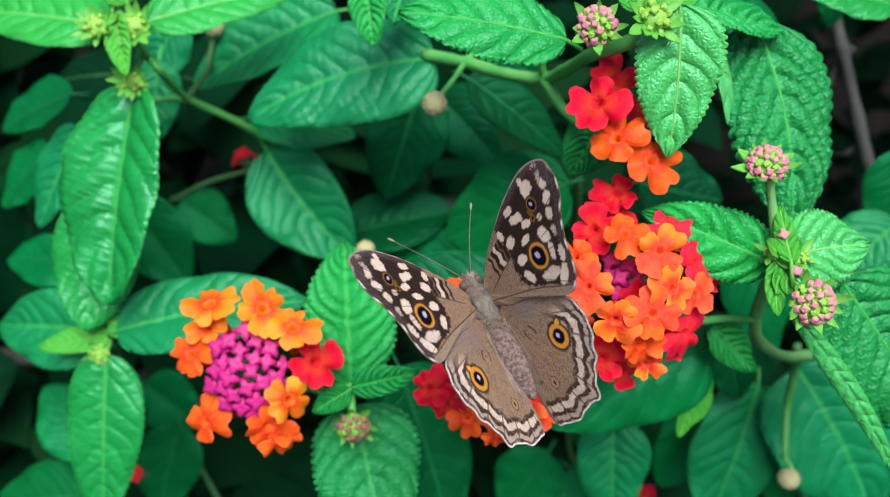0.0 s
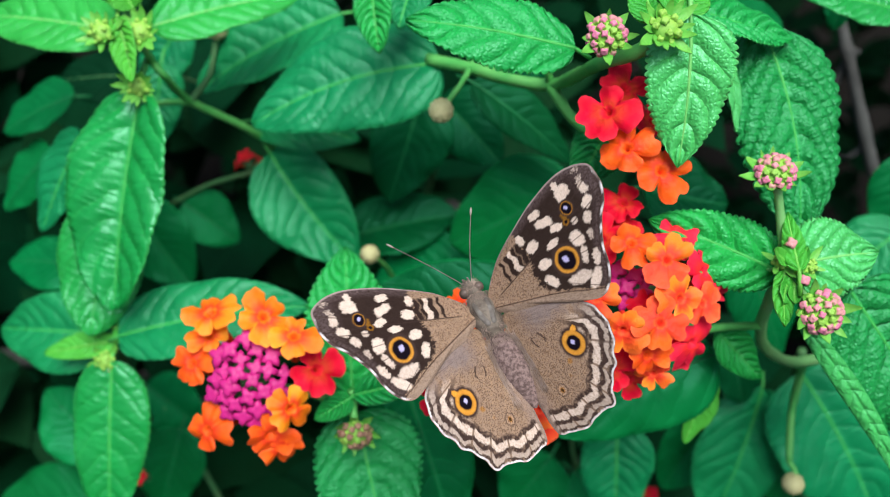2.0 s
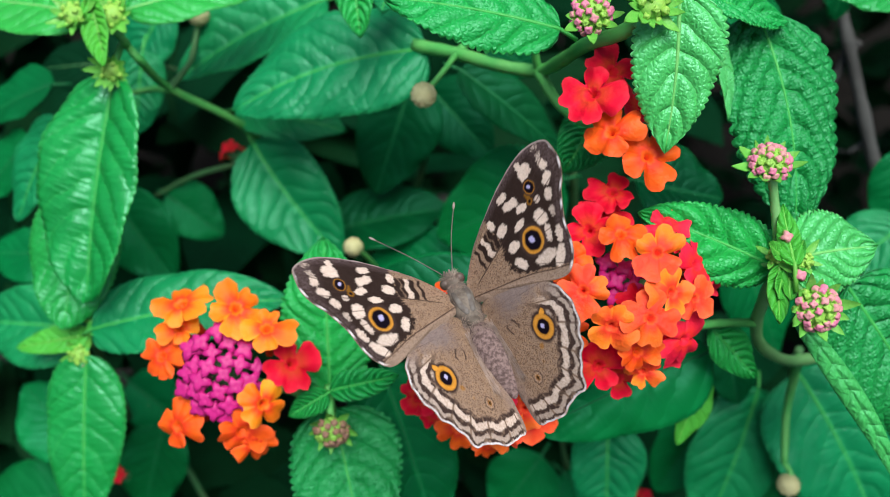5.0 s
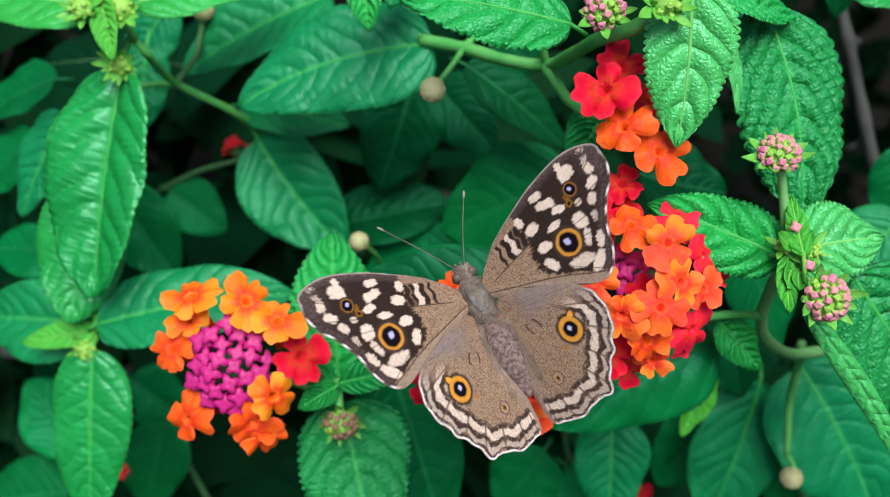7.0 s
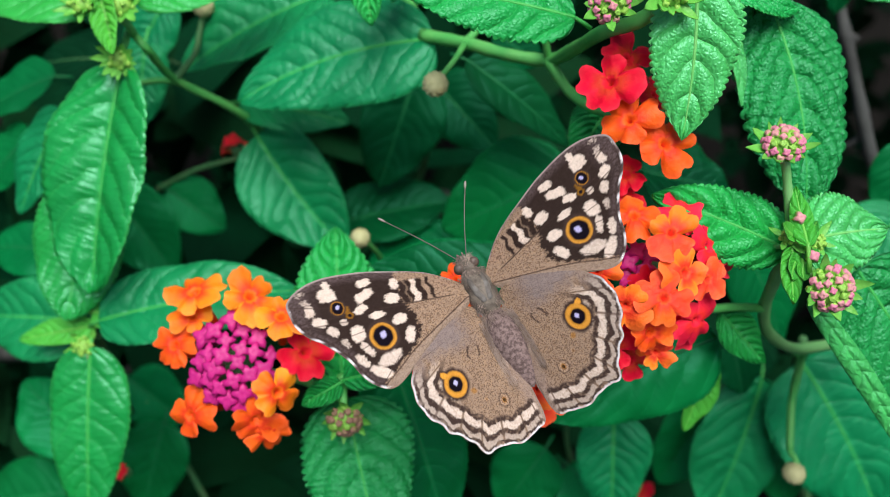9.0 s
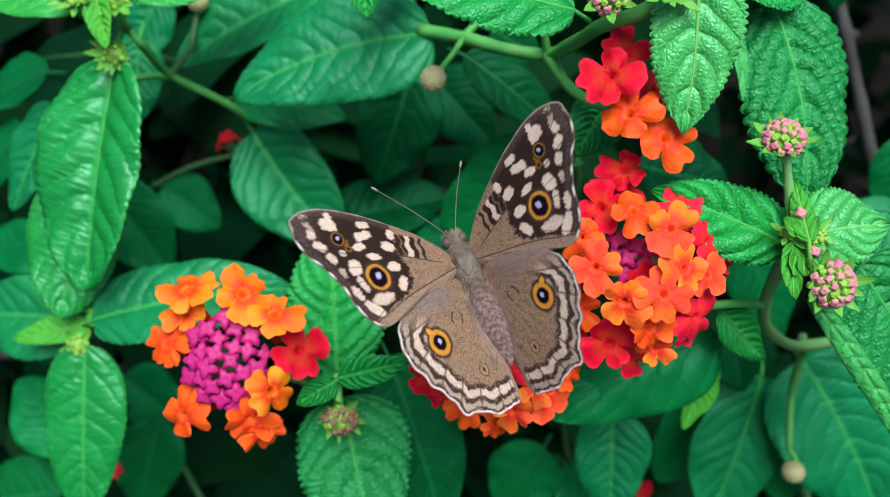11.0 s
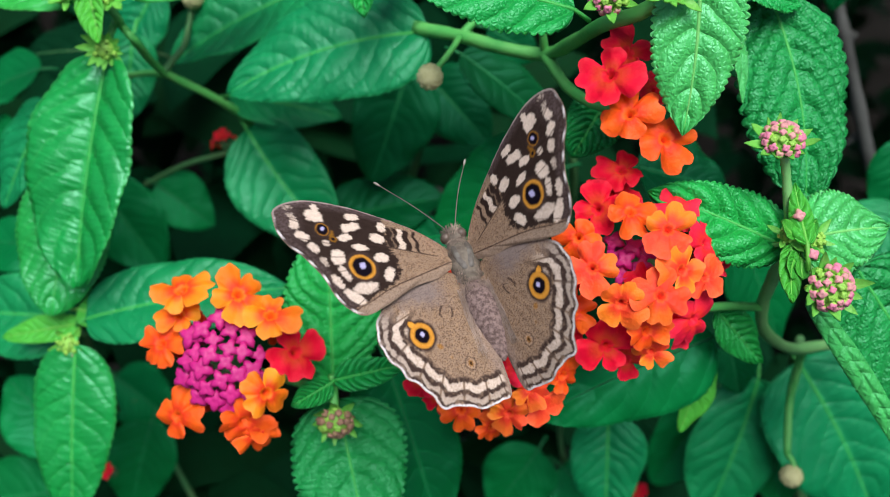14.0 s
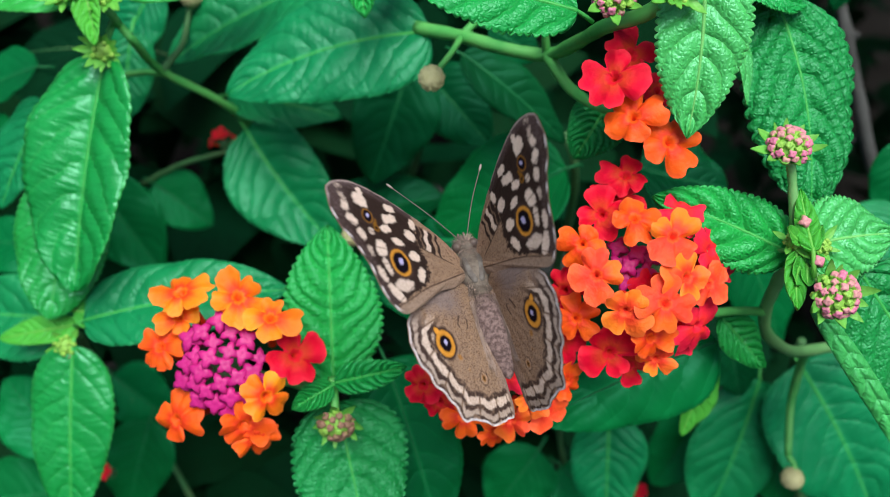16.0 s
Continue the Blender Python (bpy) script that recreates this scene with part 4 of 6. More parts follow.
def right_flower():
    b = branch("lantana_branch", (51.9, -11.4, 10), "flowering shoot with crowded red and orange florets", "branch", "flowering shoots")
    stem(b, [(119.5, -38.4, -70), (90.7, -24.2, -30), (75.1, -18.8, -12), (63.2, -18.5, -4), (55.3, -14.8, 4), (51.6, -10.1, 12), (50.1, -5.4, 20), (49.2, -0.2, 28)], 2.2, 1.9, STEM_PALE)
    stem(b, [(51.9, -10.1, 12), (44.6, -9.5, 18), (38.1, -9.4, 22), (33.0, -7.9, 22)], 1.4, 1.3, STEM)
    h = flower_head(b, (31.1, -5.3, 21), "dense round head of orange and red florets")
    for q, kind, s, lean in (
        ((25.5, 10.2, 29), "r", 1.00, (-0.1, 0.3)), ((22.0, 4.7, 29), "r", 1.08, (-0.3, 0.3)), ((25.7, 4.2, 33), "d", 0.94, (-0.1, 0.3)),
        ((32.9, 5.4, 30), "p", 0.96, (0.2, 0.5)), ((30.1, 1.7, 36), "c", 1.01, (0.1, 0.25)), ((36.7, -0.2, 31), "p", 1.04, (0.45, 0.2)),
        ((19.0, 0.7, 31), "d", 0.90, (-0.3, 0.2)), ((20.2, -3.4, 35), "c", 0.94, (-0.25, 0.05)), ((32.0, -3.7, 36), "c", 0.97, (0.25, 0.1)),
        ((35.9, -4.7, 33), "c", 0.79, (0.5, 0.0)), ((28.8, -7.0, 37), "c", 1.01, (0.1, -0.05)), ((23.6, -8.0, 37), "c", 0.94, (-0.1, -0.1)),
        ((34.9, -10.6, 31), "p", 1.04, (0.35, -0.25)), ((27.7, -11.9, 34), "d", 0.94, (0.1, -0.25)), ((23.1, -14.3, 30), "r", 1.16, (-0.1, -0.3)),
        ((18.3, -9.4, 31), "d", 0.97, (-0.25, -0.15)), ((17.1, -5.9, 28), "r", 1.08, (-0.35, 0.0)), ((16.6, -12.6, 26), "r", 1.12, (-0.3, -0.2)),
        ((29.1, -14.9, 31), "c", 0.72, (0.1, -0.35)), ((37.0, 2.7, 27), "p", 1.0, (0.5, 0.3)), ((39.2, -1.8, 27), "p", 0.9, (0.6, 0.1)), ((34.3, -12.0, 28), "p", 1.0, (0.2, -0.4)), ((24.7, 7.6, 27), "r", 1.0, (-0.1, 0.4)), ((26.6, -16.7, 26), "r", 1.0, (0.0, -0.4)), ((29.3, -6.6, 30), "r", 1.0, (0.0, 0.0))):
        floret(h, q, kind, s, None, lean)
    for q in ((24.6, 0.1, 28), (27.0, -0.6, 29), (25.7, -2.4, 30), (28.2, -3.2, 29), (25.4, -4.5, 29), (27.2, -4.8, 29), (24.7, -2.2, 29), (29.0, -1.4, 28)):
        bud(h, q, BUDS, 0.85)
    h = flower_head(b, (10.4, -18.2, 15), "low half of the flower head under the butterfly")
    stem(b, [(47.6, -19.4, -10), (31.2, -19.9, 2), (16.7, -20.1, 8), (10.5, -18.3, 14)], 1.8, 1.5, STEM)
    for q, kind, s, lean in (
        ((-2.6, -19.8, 23), "r", 1.00, (-0.3, 0.0)), ((-0.3, -22.5, 22), "r", 0.88, (-0.2, -0.2)), ((3.2, -24.4, 23), "d", 0.83, (-0.1, -0.3)),
        ((7.9, -27.3, 21), "d", 0.83, (0.0, -0.45)), ((10.0, -24.5, 25), "c", 0.86, (0.0, -0.3)), ((14.5, -22.9, 25), "c", 0.90, (0.1, -0.3)),
        ((17.7, -19.0, 26), "d", 0.86, (0.3, -0.2)), ((8.6, -17.1, 29), "p", 1.04, (0.0, 0.0)), ((3.8, -17.4, 27), "r", 1.04, (-0.2, 0.0)),
        ((4.6, -10.0, 27), "d", 0.94, (-0.1, 0.2)), ((1.3, -4.7, 27), "d", 0.79, (-0.2, 0.3)), ((9.4, -10.7, 28), "r", 1.04, (0.0, 0.2)),
        ((13.5, -14.8, 28), "r", 1.04, (0.2, 0.0)), ((12.8, -20.7, 27), "c", 0.79, (0.1, -0.1))):
        floret(h, q, kind, s, None, lean)
    # its darker leaf copy stands for the shade under the flower head
    leaf(b, (45.3, -15.2, 8), (16.0, -28.0, 10), 17.9, (0.0, 0.25), LEAF_DARK, 0.1, 0.1, 0.2, swing=-0.05, relief=1.4, veins=6)
    leaf(b, (45.0, -19.7, 4), (41.8, -32.5, 1), 6.9, (0.4, 0.2), LEAF_YOUNG, 0.05, 0.4, relief=0.1)
    leaf(b, (43.3, -10.5, 16), (52.1, -19.1, 12), 7.1, (0.15, 0.2), LEAF_FRESH, 0.08, 0.2, relief=0.5)
    leaf(b, (13.4, -6.1, 2), (-14.2, -3.9, 2), 16.8, (0.05, 0.4), LEAF_DARK, 0.1, 0.15, swing=0.12, relief=0.5)
    return b


def right_shoot():
    b = branch("lantana_branch", (50.6, 0.7, 26), "shoot tip with wrinkled leaves and two pink bud heads", "branch", "leafy shoots")
    leaf(b, (48.3, 36.8, 24), (53.8, 4.9, 27), 18.7, (0.08, 0.12), LEAF_RUGOSE, 0.12, 0.08, 0.25, swing=0.12, veins=8, teeth=17, relief=0.9, arch=1.5)
    leaf(b, (48.2, -0.6, 30), (29.3, 7.5, 30), 11.1, (0.0, 0.15), LEAF_FRESH, 0.08, 0.15, 0.2, swing=-0.05, veins=6, relief=0.7)
    leaf(b, (49.1, 0.5, 32), (62.1, 2.4, 31), 12.4, (0.0, 0.18), LEAF_PALE, 0.06, 0.1, 0.2, swing=0.06, veins=6, relief=0.7)
    leaf(b, (48.6, -0.2, 35.5), (48.4, 7.9, 31.5), 3.4, (-0.1, 0.0), LEAF_YOUNG, -0.1, 0.2, veins=5)
    leaf(b, (47.5, -0.2, 33), (46.1, -8.1, 36), 3.4, (0.1, 0.25), LEAF_YOUNG, -0.1, 0.2, veins=5)
    leaf(b, (61.6, -3.6, 23), (81.8, -30.2, 17), 20.3, (-0.1, 0.25), LEAF_RUGOSE, 0.08, 0.12, 0.2, veins=9, relief=0.7)
    leaf(b, (50.6, -7.8, 31), (67.8, -34.5, 28), 3.3, (-0.25, 0.05), LEAF_EDGE, 0.05, 0.1, 0.3, swing=0.09, relief=0.3, veins=12, teeth=30, rib=False)
    for base, tip, w, tilt in (
        ((48.3, -1.3, 33), (45.9, -4.8, 35), 3.0, (0.4, 0.0)), ((49.1, 0.6, 34), (50.4, 3.2, 34), 2.0, (-0.4, 0.0)), ((49.2, -0.9, 34), (50.3, -2.4, 35), 2.0, (-0.3, 0.1)),
        ((47.4, 1.0, 34), (44.4, 2.9, 36), 2.4, (0.3, 0.3)), ((48.5, -2.5, 34), (47.9, -5.0, 35), 2.2, (0.2, 0.2))):
        leaf(b, base, tip, w, tilt, LEAF_YOUNG, -0.25, 0.3, 0.0, relief=0.1, petiole=1.0)
    stem(b, [(48.9, -0.2, 29), (47.9, 4.6, 31), (46.8, 9.2, 33), (46.1, 11.8, 34)], 1.35, 1.2, STEM_PALE)
    stem(b, [(49.3, -0.2, 29), (50.1, -3.3, 32), (50.7, -5.1, 35)], 1.4, 1.2, STEM_PALE)
    bud_head(b, (45.4, 13.5, 35), 2.5, (-0.05, 0.55, 1), PINKS, "pink closed bud head with green bracts", 32, 11, 0.96, 61)
    bud_head(b, (50.8, -5.8, 37), 2.75, (0.1, -0.1, 1), PINKS, "pink and green closed bud head with bracts", 36, 11, 1.0, 62)
    bud_head(b, (46.9, 1.1, 33), 1.1, (-0.2, 0.2, 1), [PINKS[2]] * 3, "tiny green bud head", 10, 5, 0.7, 63)
    bud_head(b, (50.8, 0.5, 33), 1.1, (0.2, 0.2, 1), [PINKS[2]] * 3, "tiny green bud head", 10, 5, 0.7, 64)
    for q in ((48.0, 3.7, 34), (49.4, -1.5, 35)):
        h = flower_head(b, (q[0], q[1], q[2] - 1.5), "tiny pink bud", 0.9)
        bud(h, q, PINKS[:2], 1.4)
    stem(b, [(66.4, -18.5, -7), (67.6, -22.1, -12), (67.5, -30.1, -16), (66.2, -39.6, -14)], 1.9, 1.4, STEM)
    seed_head(b, (66.6, -43.5, -13), 2.0, (66.2, -39.6, -14), "pale yellow-green seed head")
    return b


# ---- butterfly ----
FORE = [(2.0, 11.4), (3.4, 12.8), (5.2, 14.4), (7.6, 15.7), (10.6, 16.9), (13.9, 18.1), (17.2, 18.9), (19.3, 19.2), (21.4, 19.1), (23.3, 18.5), (24.4, 17.6), (24.6, 15.9), (24.4, 14.3), (23.5, 12.8), (22.4, 11.6), (21.2, 9.8), (20.4, 8.1), (19.9, 6.2), (19.1, 4.8), (18.1, 3.8), (16.9, 3.4), (15.4, 3.7), (12.8, 4.8), (8.7, 6.7), (5.0, 7.6), (2.4, 8.8)]
HIND = [(2.2, 8.4), (4.5, 9.0), (9.0, 7.2), (12.8, 5.3), (14.5, 3.7), (15.3, 2.2), (15.5, 0.7), (15.4, -0.8), (14.9, -2.0), (14.0, -3.4), (13.5, -4.5), (12.4, -5.5), (11.4, -6.8), (11.0, -7.9), (10.2, -8.8), (9.2, -8.8), (8.2, -8.7), (6.9, -9.2), (4.7, -9.7), (3.6, -9.4), (2.5, -9.1), (1.3, -8.9), (0.6, -8.0), (0.3, -5.0), (0.3, -1.0), (0.4, 2.8), (0.9, 6.2)]
HINGE = (1.2, 0.6)
BROWN, TAUPE, DARK, CREAM = np.array((0.14, 0.10, 0.08)), np.array((0.285, 0.198, 0.140)), np.array((0.029, 0.0185, 0.0155)), np.array((0.64, 0.53, 0.45))
AMBER, BLACK, PUPIL = np.array((0.56, 0.255, 0.036)), np.array((0.006, 0.004, 0.008)), np.array((0.42, 0.40, 0.66))


def blob(a, b, x, y, rx, ry, turn=0.0, soft=0.25, rough=0.05, square=2.0):
    """How much of a spot covers the places (a, b); square: 2 is round, more is boxy."""
    c, s = math.cos(turn), math.sin(turn)
    u, v = ((a - x) * c + (b - y) * s) / rx, (-(a - x) * s + (b - y) * c) / ry
    wob = 1 + rough * np.sin(np.arctan2(v, u) * 4 + x * 5 + y * 3) + rough * np.sin(np.arctan2(v, u) * 7 + x * 9)
    return np.clip((1 + soft - (np.abs(u) ** square + np.abs(v) ** square) ** (1 / square) * wob) / (2 * soft), 0, 1)


def over(paint, colour, cover):
    return paint * (1 - cover[:, None]) + np.array(colour) * cover[:, None]


def band(x, lo, hi, soft=0.12):
    return np.clip((x - lo) / soft + 0.5, 0, 1) * np.clip((hi - x) / soft + 0.5, 0, 1)


def eyespot(p, a, b, x, y, r, tall, core, fuzz, lobe=None, ring=AMBER):
    """A dark-rimmed amber ring round a black eye with a pale violet light in it."""
    n = fuzz * 0.10
    if lobe:
        p = over(p, DARK * 1.6, blob(a + n, b + n, *lobe, r * 0.50, r * 0.40, 0.9, 0.2, 0.05))
    p = over(p, DARK * 1.6, blob(a + n, b - n, x, y, r * 1.20, r * tall * 1.22, 0.35, 0.09, 0.015))
    if lobe:
        p = over(p, AMBER * 1.15, blob(a, b, *lobe, r * 0.33, r * 0.25, 0.9, 0.2, 0.05))
    p = over(p, ring, blob(a, b + n * 0.5, x, y, r * 0.97, r * tall * 0.97, 0.35, 0.07, 0.004))
    p = over(p, AMBER * 0.5, blob(a, b, x, y, r * core * 1.12, r * core * 1.16, 0.35, 0.12, 0.02))
    p = over(p, BLACK, blob(a, b, x, y, r * core, r * core * 1.05, 0.35, 0.08, 0.02))
    return over(p, PUPIL, blob(a + n, b - n, x - r * 0.05, y + r * 0.10, r * core * 0.31, r * core * 0.36, 0.6, 0.3, 0.04))


# the forewing's cream spots, row by row from the front edge: out from the body, forward, the two half sizes, how plain, turn
FRONT_SPOTS = ((19.4, 16.85, 1.25, 0.94, 1.0, 0.3), (18.9, 18.0, 0.70, 0.50, 1.0, 1.8), (14.4, 16.6, 1.02, 0.58, 1.0, 0.0), (15.1, 15.1, 1.50, 0.66, 1.0, -0.2), (16.3, 13.65, 1.06, 0.60, 1.0, -0.2), (14.7, 12.2, 1.10, 0.50, 1.0, 0.1), (10.8, 15.0, 0.78, 0.66, 1.0, 1.9), (11.9, 13.4, 1.10, 0.72, 1.0, 0.2))
EYE_SPOTS = ((18.0, 11.05, 1.10, 0.98, 1.0, 1.9), (12.3, 10.65, 1.08, 0.72, 1.0, 0.0), (12.0, 8.35, 1.15, 0.70, 1.0, 2.2), (17.8, 8.9, 1.22, 0.52, 0.85, 1.15), (15.7, 6.8, 1.80, 0.88, 0.85, -0.15), (19.0, 13.0, 0.55, 0.42, 0.75, 0.3))
RIM_SPOTS = ((22.2, 15.8, 0.78, 0.56, 0.95, 1.8), (21.7, 14.1, 0.90, 0.62, 1.0, 0.5), (20.7, 12.5, 0.78, 0.58, 0.85, 1.0), (19.9, 10.6, 0.75, 0.40, 0.6, 1.2), (19.0, 7.9, 1.02, 0.52, 0.85, 1.15), (17.5, 5.7, 1.50, 0.64, 0.95, 0.75), (22.3, 17.0, 0.62, 0.38, 0.5, 0.7), (22.4, 18.2, 0.66, 0.34, 0.3, 0.0))


def scale_noise(a, b, size, layer):
    return np.array([noise.noise(Vector((x * size, y * size, layer))) for x, y in zip(a, b)])


def paint_fore(a, b, edge, ray, out):
    n = len(a)
    speck, fuzz = scale_noise(a, b, 1.1, 3), scale_noise(a, b, 3.2, 9)
    fine = scale_noise(a, b, 6.5, 4)
    # along the wing's cell, and forward from it
    w, h = a * 0.98 + b * 0.20, -0.20 * a + 0.98 * b
    p = np.tile(TAUPE, (n, 1))
    p = over(p, np.array((0.30, 0.19, 0.14)), np.clip((h - 10.2 + speck) / 1.6, 0, 1) * np.clip((9.5 - w) / 3, 0, 1) * 0.5)
    # the dark outer part ends on a ragged line
    line = np.interp(h, (0, 1.06, 2.17, 3.6, 5.14, 6.64, 8.18, 9.39, 9.8, 13), (19.5, 18.0, 16.2, 14.3, 12.3, 11.8, 11.9, 12.7, 12.9, 13.2))
    dark = np.clip((w - line + speck * 0.45 + fuzz * 0.35 + fine * 0.3) / 0.35 + 0.5, 0, 1)
    p = over(p, DARK, dark)
    # grey dusting along the front edge and at the tip
    dust = np.clip((1.5 - edge) / 1.3, 0, 1) * np.clip((a - 8.5) / 3, 0, 1)
    dust = np.maximum(dust, np.clip((a - 20.6 + (b - 16) * 0.25) / 3.2, 0, 1) * 0.85)
    p = over(p, np.array((0.17, 0.125, 0.128)), dust * np.clip(0.55 + fuzz * 0.6 + fine * 0.5, 0, 1) * 0.75)
    # wavy bars across the cell near the root
    high = band(h + fine * 0.2, 9.75, 12.75, 0.25)
    for at, half, colour, k, slope in ((12.2, 0.90, DARK, 1.0, 0.05), (12.1, 0.13, TAUPE * 0.8, 0.7, 0.05), (10.95, 0.46, CREAM, 0.96, 0.0), (10.15, 0.44, DARK, 1.0, 0.16), (8.8, 0.26, DARK, 1.0, 0.22)):
        mid = at + 0.17 * np.sin(h * 3.6 + at) + (h - 11.2) * slope + fuzz * 0.16
        p = over(p, colour, band(w, mid - half, mid + half, 0.14) * high * k)
    p = over(p, DARK * 1.3, band(h, 9.62, 9.78, 0.10) * np.clip((w - 5.5) / 1.0, 0, 1) * 0.75)
    for row, grow in ((FRONT_SPOTS, 0.90), (EYE_SPOTS, 0.90), (RIM_SPOTS, 0.97)):
        for x, y, rx, ry, k, turn in row:
            cover = blob(a + fuzz * 0.20 + fine * 0.10, b + speck * 0.15 + fine * 0.12, x, y, rx * grow, ry * grow, turn, 0.13, 0.05, 2.5)
            p = over(p, CREAM, cover * np.clip(k + (fuzz + fine) * 0.8 * (1.05 - k), 0, 1))
    # veins run out between the rim's spots
    theta = np.degrees(np.arctan2(b - 10.5, a - 8.5))
    far = np.clip((a - 12.5) / 2, 0, 1)
    for at in (23.0, 13.5, 3.5, -8.0, -20.0, -33.0):
        p = over(p, DARK * 1.4, band(theta, at - 0.35, at + 0.35, 0.5) * np.clip((edge - 0.2) / 0.3, 0, 1) * np.clip((4.6 - edge) / 0.8, 0, 1) * far * 0.75)
    p = over(p, DARK * 1.2, band(edge + fuzz * 0.15, 0.24, 0.55, 0.2) * far * np.clip((17.5 - b) / 2, 0, 1) * 0.75)
    # the plain strip along the hind edge, behind a dark vein
    strip = np.interp(a, (2.5, 10.9, 13.3, 15.4, 17.4, 19), (9.6, 7.0, 6.1, 5.1, 4.3, 3.5))
    p = over(p, np.array((0.29, 0.215, 0.165)), np.clip((strip - b) / 0.2, 0, 1) * 0.9)
    p = over(p, DARK * 2.0, band(b, strip - 0.08, strip + 0.10, 0.12) * 0.8)
    p = eyespot(p, a, b, 15.3, 9.55, 1.75, 0.98, 0.70, fuzz)
    p = over(p, AMBER * 0.36, blob(a + fuzz * 0.15, b, 18.2, 14.4, 0.62, 0.5, 0.4, 0.2))
    p = eyespot(p, a, b, 18.9, 14.9, 0.88, 1.0, 0.82, fuzz, None, AMBER * 0.55)
    p = over(p, AMBER * 0.36, blob(a, b + fuzz * 0.1, 17.9, 13.5, 0.50, 0.42, 0, 0.2))
    p = over(p, BLACK, blob(a + fuzz * 0.1, b, 17.9, 13.5, 0.28, 0.22, 0.5, 0.25))
    fringe = band(edge + fine * 0.08, -1, 0.27, 0.10) * far
    p = over(p, np.array((0.74, 0.71, 0.73)), fringe * np.clip(0.30 + np.sin(ray * 46 * math.pi) * 0.7 + speck * 0.8, 0, 1) * np.clip((18.2 - b) / 1.5, 0, 1))
    p = over(p, np.array((0.30, 0.25, 0.24)), band(edge, -1, 0.22, 0.12) * np.clip((b - 10.5 - a * 0.2) / 1.0, 0, 1))
    plain_part = np.maximum(dark * 0.9, high * band(w, 8.4, 13.2, 0.3) * 0.6)
    return p, np.clip(1 - np.maximum(plain_part, np.clip((strip - b) / 0.4, 0, 1) * 0.45) - blob(a, b, 15.3, 9.55, 2.1, 2.2), 0, 1)


def paint_hind(a, b, edge, ray, out):
    n = len(a)
    speck, fuzz = scale_noise(a, b, 1.3, 7), scale_noise(a, b, 3.2, 5)
    fine = scale_noise(a, b, 6.5, 2)
    p = np.tile(TAUPE * 0.96, (n, 1))
    # smooth grey sheen along the front, pale down beside the body
    sheen = np.clip((b - 2.6 - a * 0.10 + speck * 0.9) / 2.0, 0, 1) * np.clip((a - 3.5 + fuzz) / 3, 0, 1)
    sheen = np.maximum(sheen, np.clip((a - 11.6 + speck) / 2.0, 0, 1) * 0.7)
    p = over(p, np.array((0.205, 0.165, 0.158)), sheen * 0.9)
    inner = np.clip((2.9 - a + speck * 0.6) / 1.6, 0, 1) * np.clip((5.5 - b) / 2, 0, 1)
    p = over(p, np.array((0.28, 0.21, 0.18)), inner * 0.75)
    rim = np.clip((a - 0.9) / 0.5, 0, 1) * np.clip((4.2 - b) / 1.8, 0, 1)
    # cells between the veins, counted round the margin
    theta = np.degrees(np.arctan2(b - 6.8, a - 2.2))
    count = np.interp(theta, (-104, -92.4, -82.9, -70.5, -59.5, -48.8, -35.4, -22, -10, 2), np.arange(10.0))
    cell = np.abs((count % 1.0) - 0.5) * 2
    wave = edge + 0.13 * np.cos(cell * math.pi) + speck * 0.28 + fuzz * 0.14 + fine * 0.10
    gap = np.clip((0.93 - cell) * 14, 0.1, 1)
    ragged = np.clip(1.0 + speck * 0.8 + fuzz * 0.5, 0.25, 1)
    ink = DARK * 1.6
    p = over(p, ink, band(wave, 2.75, 3.50, 0.26) * rim * ragged)
    p = over(p, CREAM * 0.92, band(wave, 1.80, 2.80, 0.16) * rim * gap * np.clip(0.92 + fuzz * 0.6 + fine * 0.3, 0, 1))
    p = over(p, ink, band(wave, 1.22, 1.90, 0.18) * rim * ragged)
    p = over(p, CREAM * 0.62, band(wave, 0.60, 1.24, 0.16) * rim * gap * np.clip(0.9 + fuzz * 0.7, 0, 1))
    p = over(p, ink, band(wave, 0.24, 0.64, 0.14) * rim * ragged)
    p = over(p, CREAM * 0.72, band(wave, 3.6, 4.7, 0.35) * rim * gap * np.clip((a - 10.2) / 1.0, 0, 1) * np.clip(0.75 + fuzz * 0.8, 0, 1))
    p = over(p, np.array((0.66, 0.64, 0.66)), band(edge + fuzz * 0.10 + fine * 0.06, -1, 0.24, 0.10) * rim * np.clip(0.9 + speck * 0.9, 0, 1))
    vein = np.clip((cell - 0.93) * 14, 0, 1)
    p = over(p, BROWN * 0.7, vein * np.where(edge < 4.0, 0.75, 0.10) * np.clip((out - 0.25) / 0.2, 0, 1) * np.clip((edge - 0.25) / 0.2, 0, 1))
    p = eyespot(p, a, b, 9.9, 0.45, 1.56, 1.10, 0.59, fuzz, (10.8, 1.95))
    p = over(p, AMBER * 0.6, blob(a, b, 8.1, -1.25, 0.40, 0.34, 0.6, 0.3) * 0.7)
    for x, y, r, k in ((4.9, -3.95, 0.80, 0.85), (7.1, -2.85, 0.42, 0.45)):
        p = over(p, DARK * 2.2, (blob(a + fuzz * 0.1, b, x, y, r, r * 1.12, 0, 0.12) - blob(a, b + fuzz * 0.1, x, y, r * 0.80, r * 0.92, 0, 0.12)).clip(0, 1) * k)
        p = over(p, TAUPE * 1.25, blob(a, b, x, y, r * 0.78, r * 0.9, 0, 0.12) * k)
        p = over(p, AMBER * 0.6, blob(a, b, x, y, r * 0.42, r * 0.5, 0, 0.2) * k)
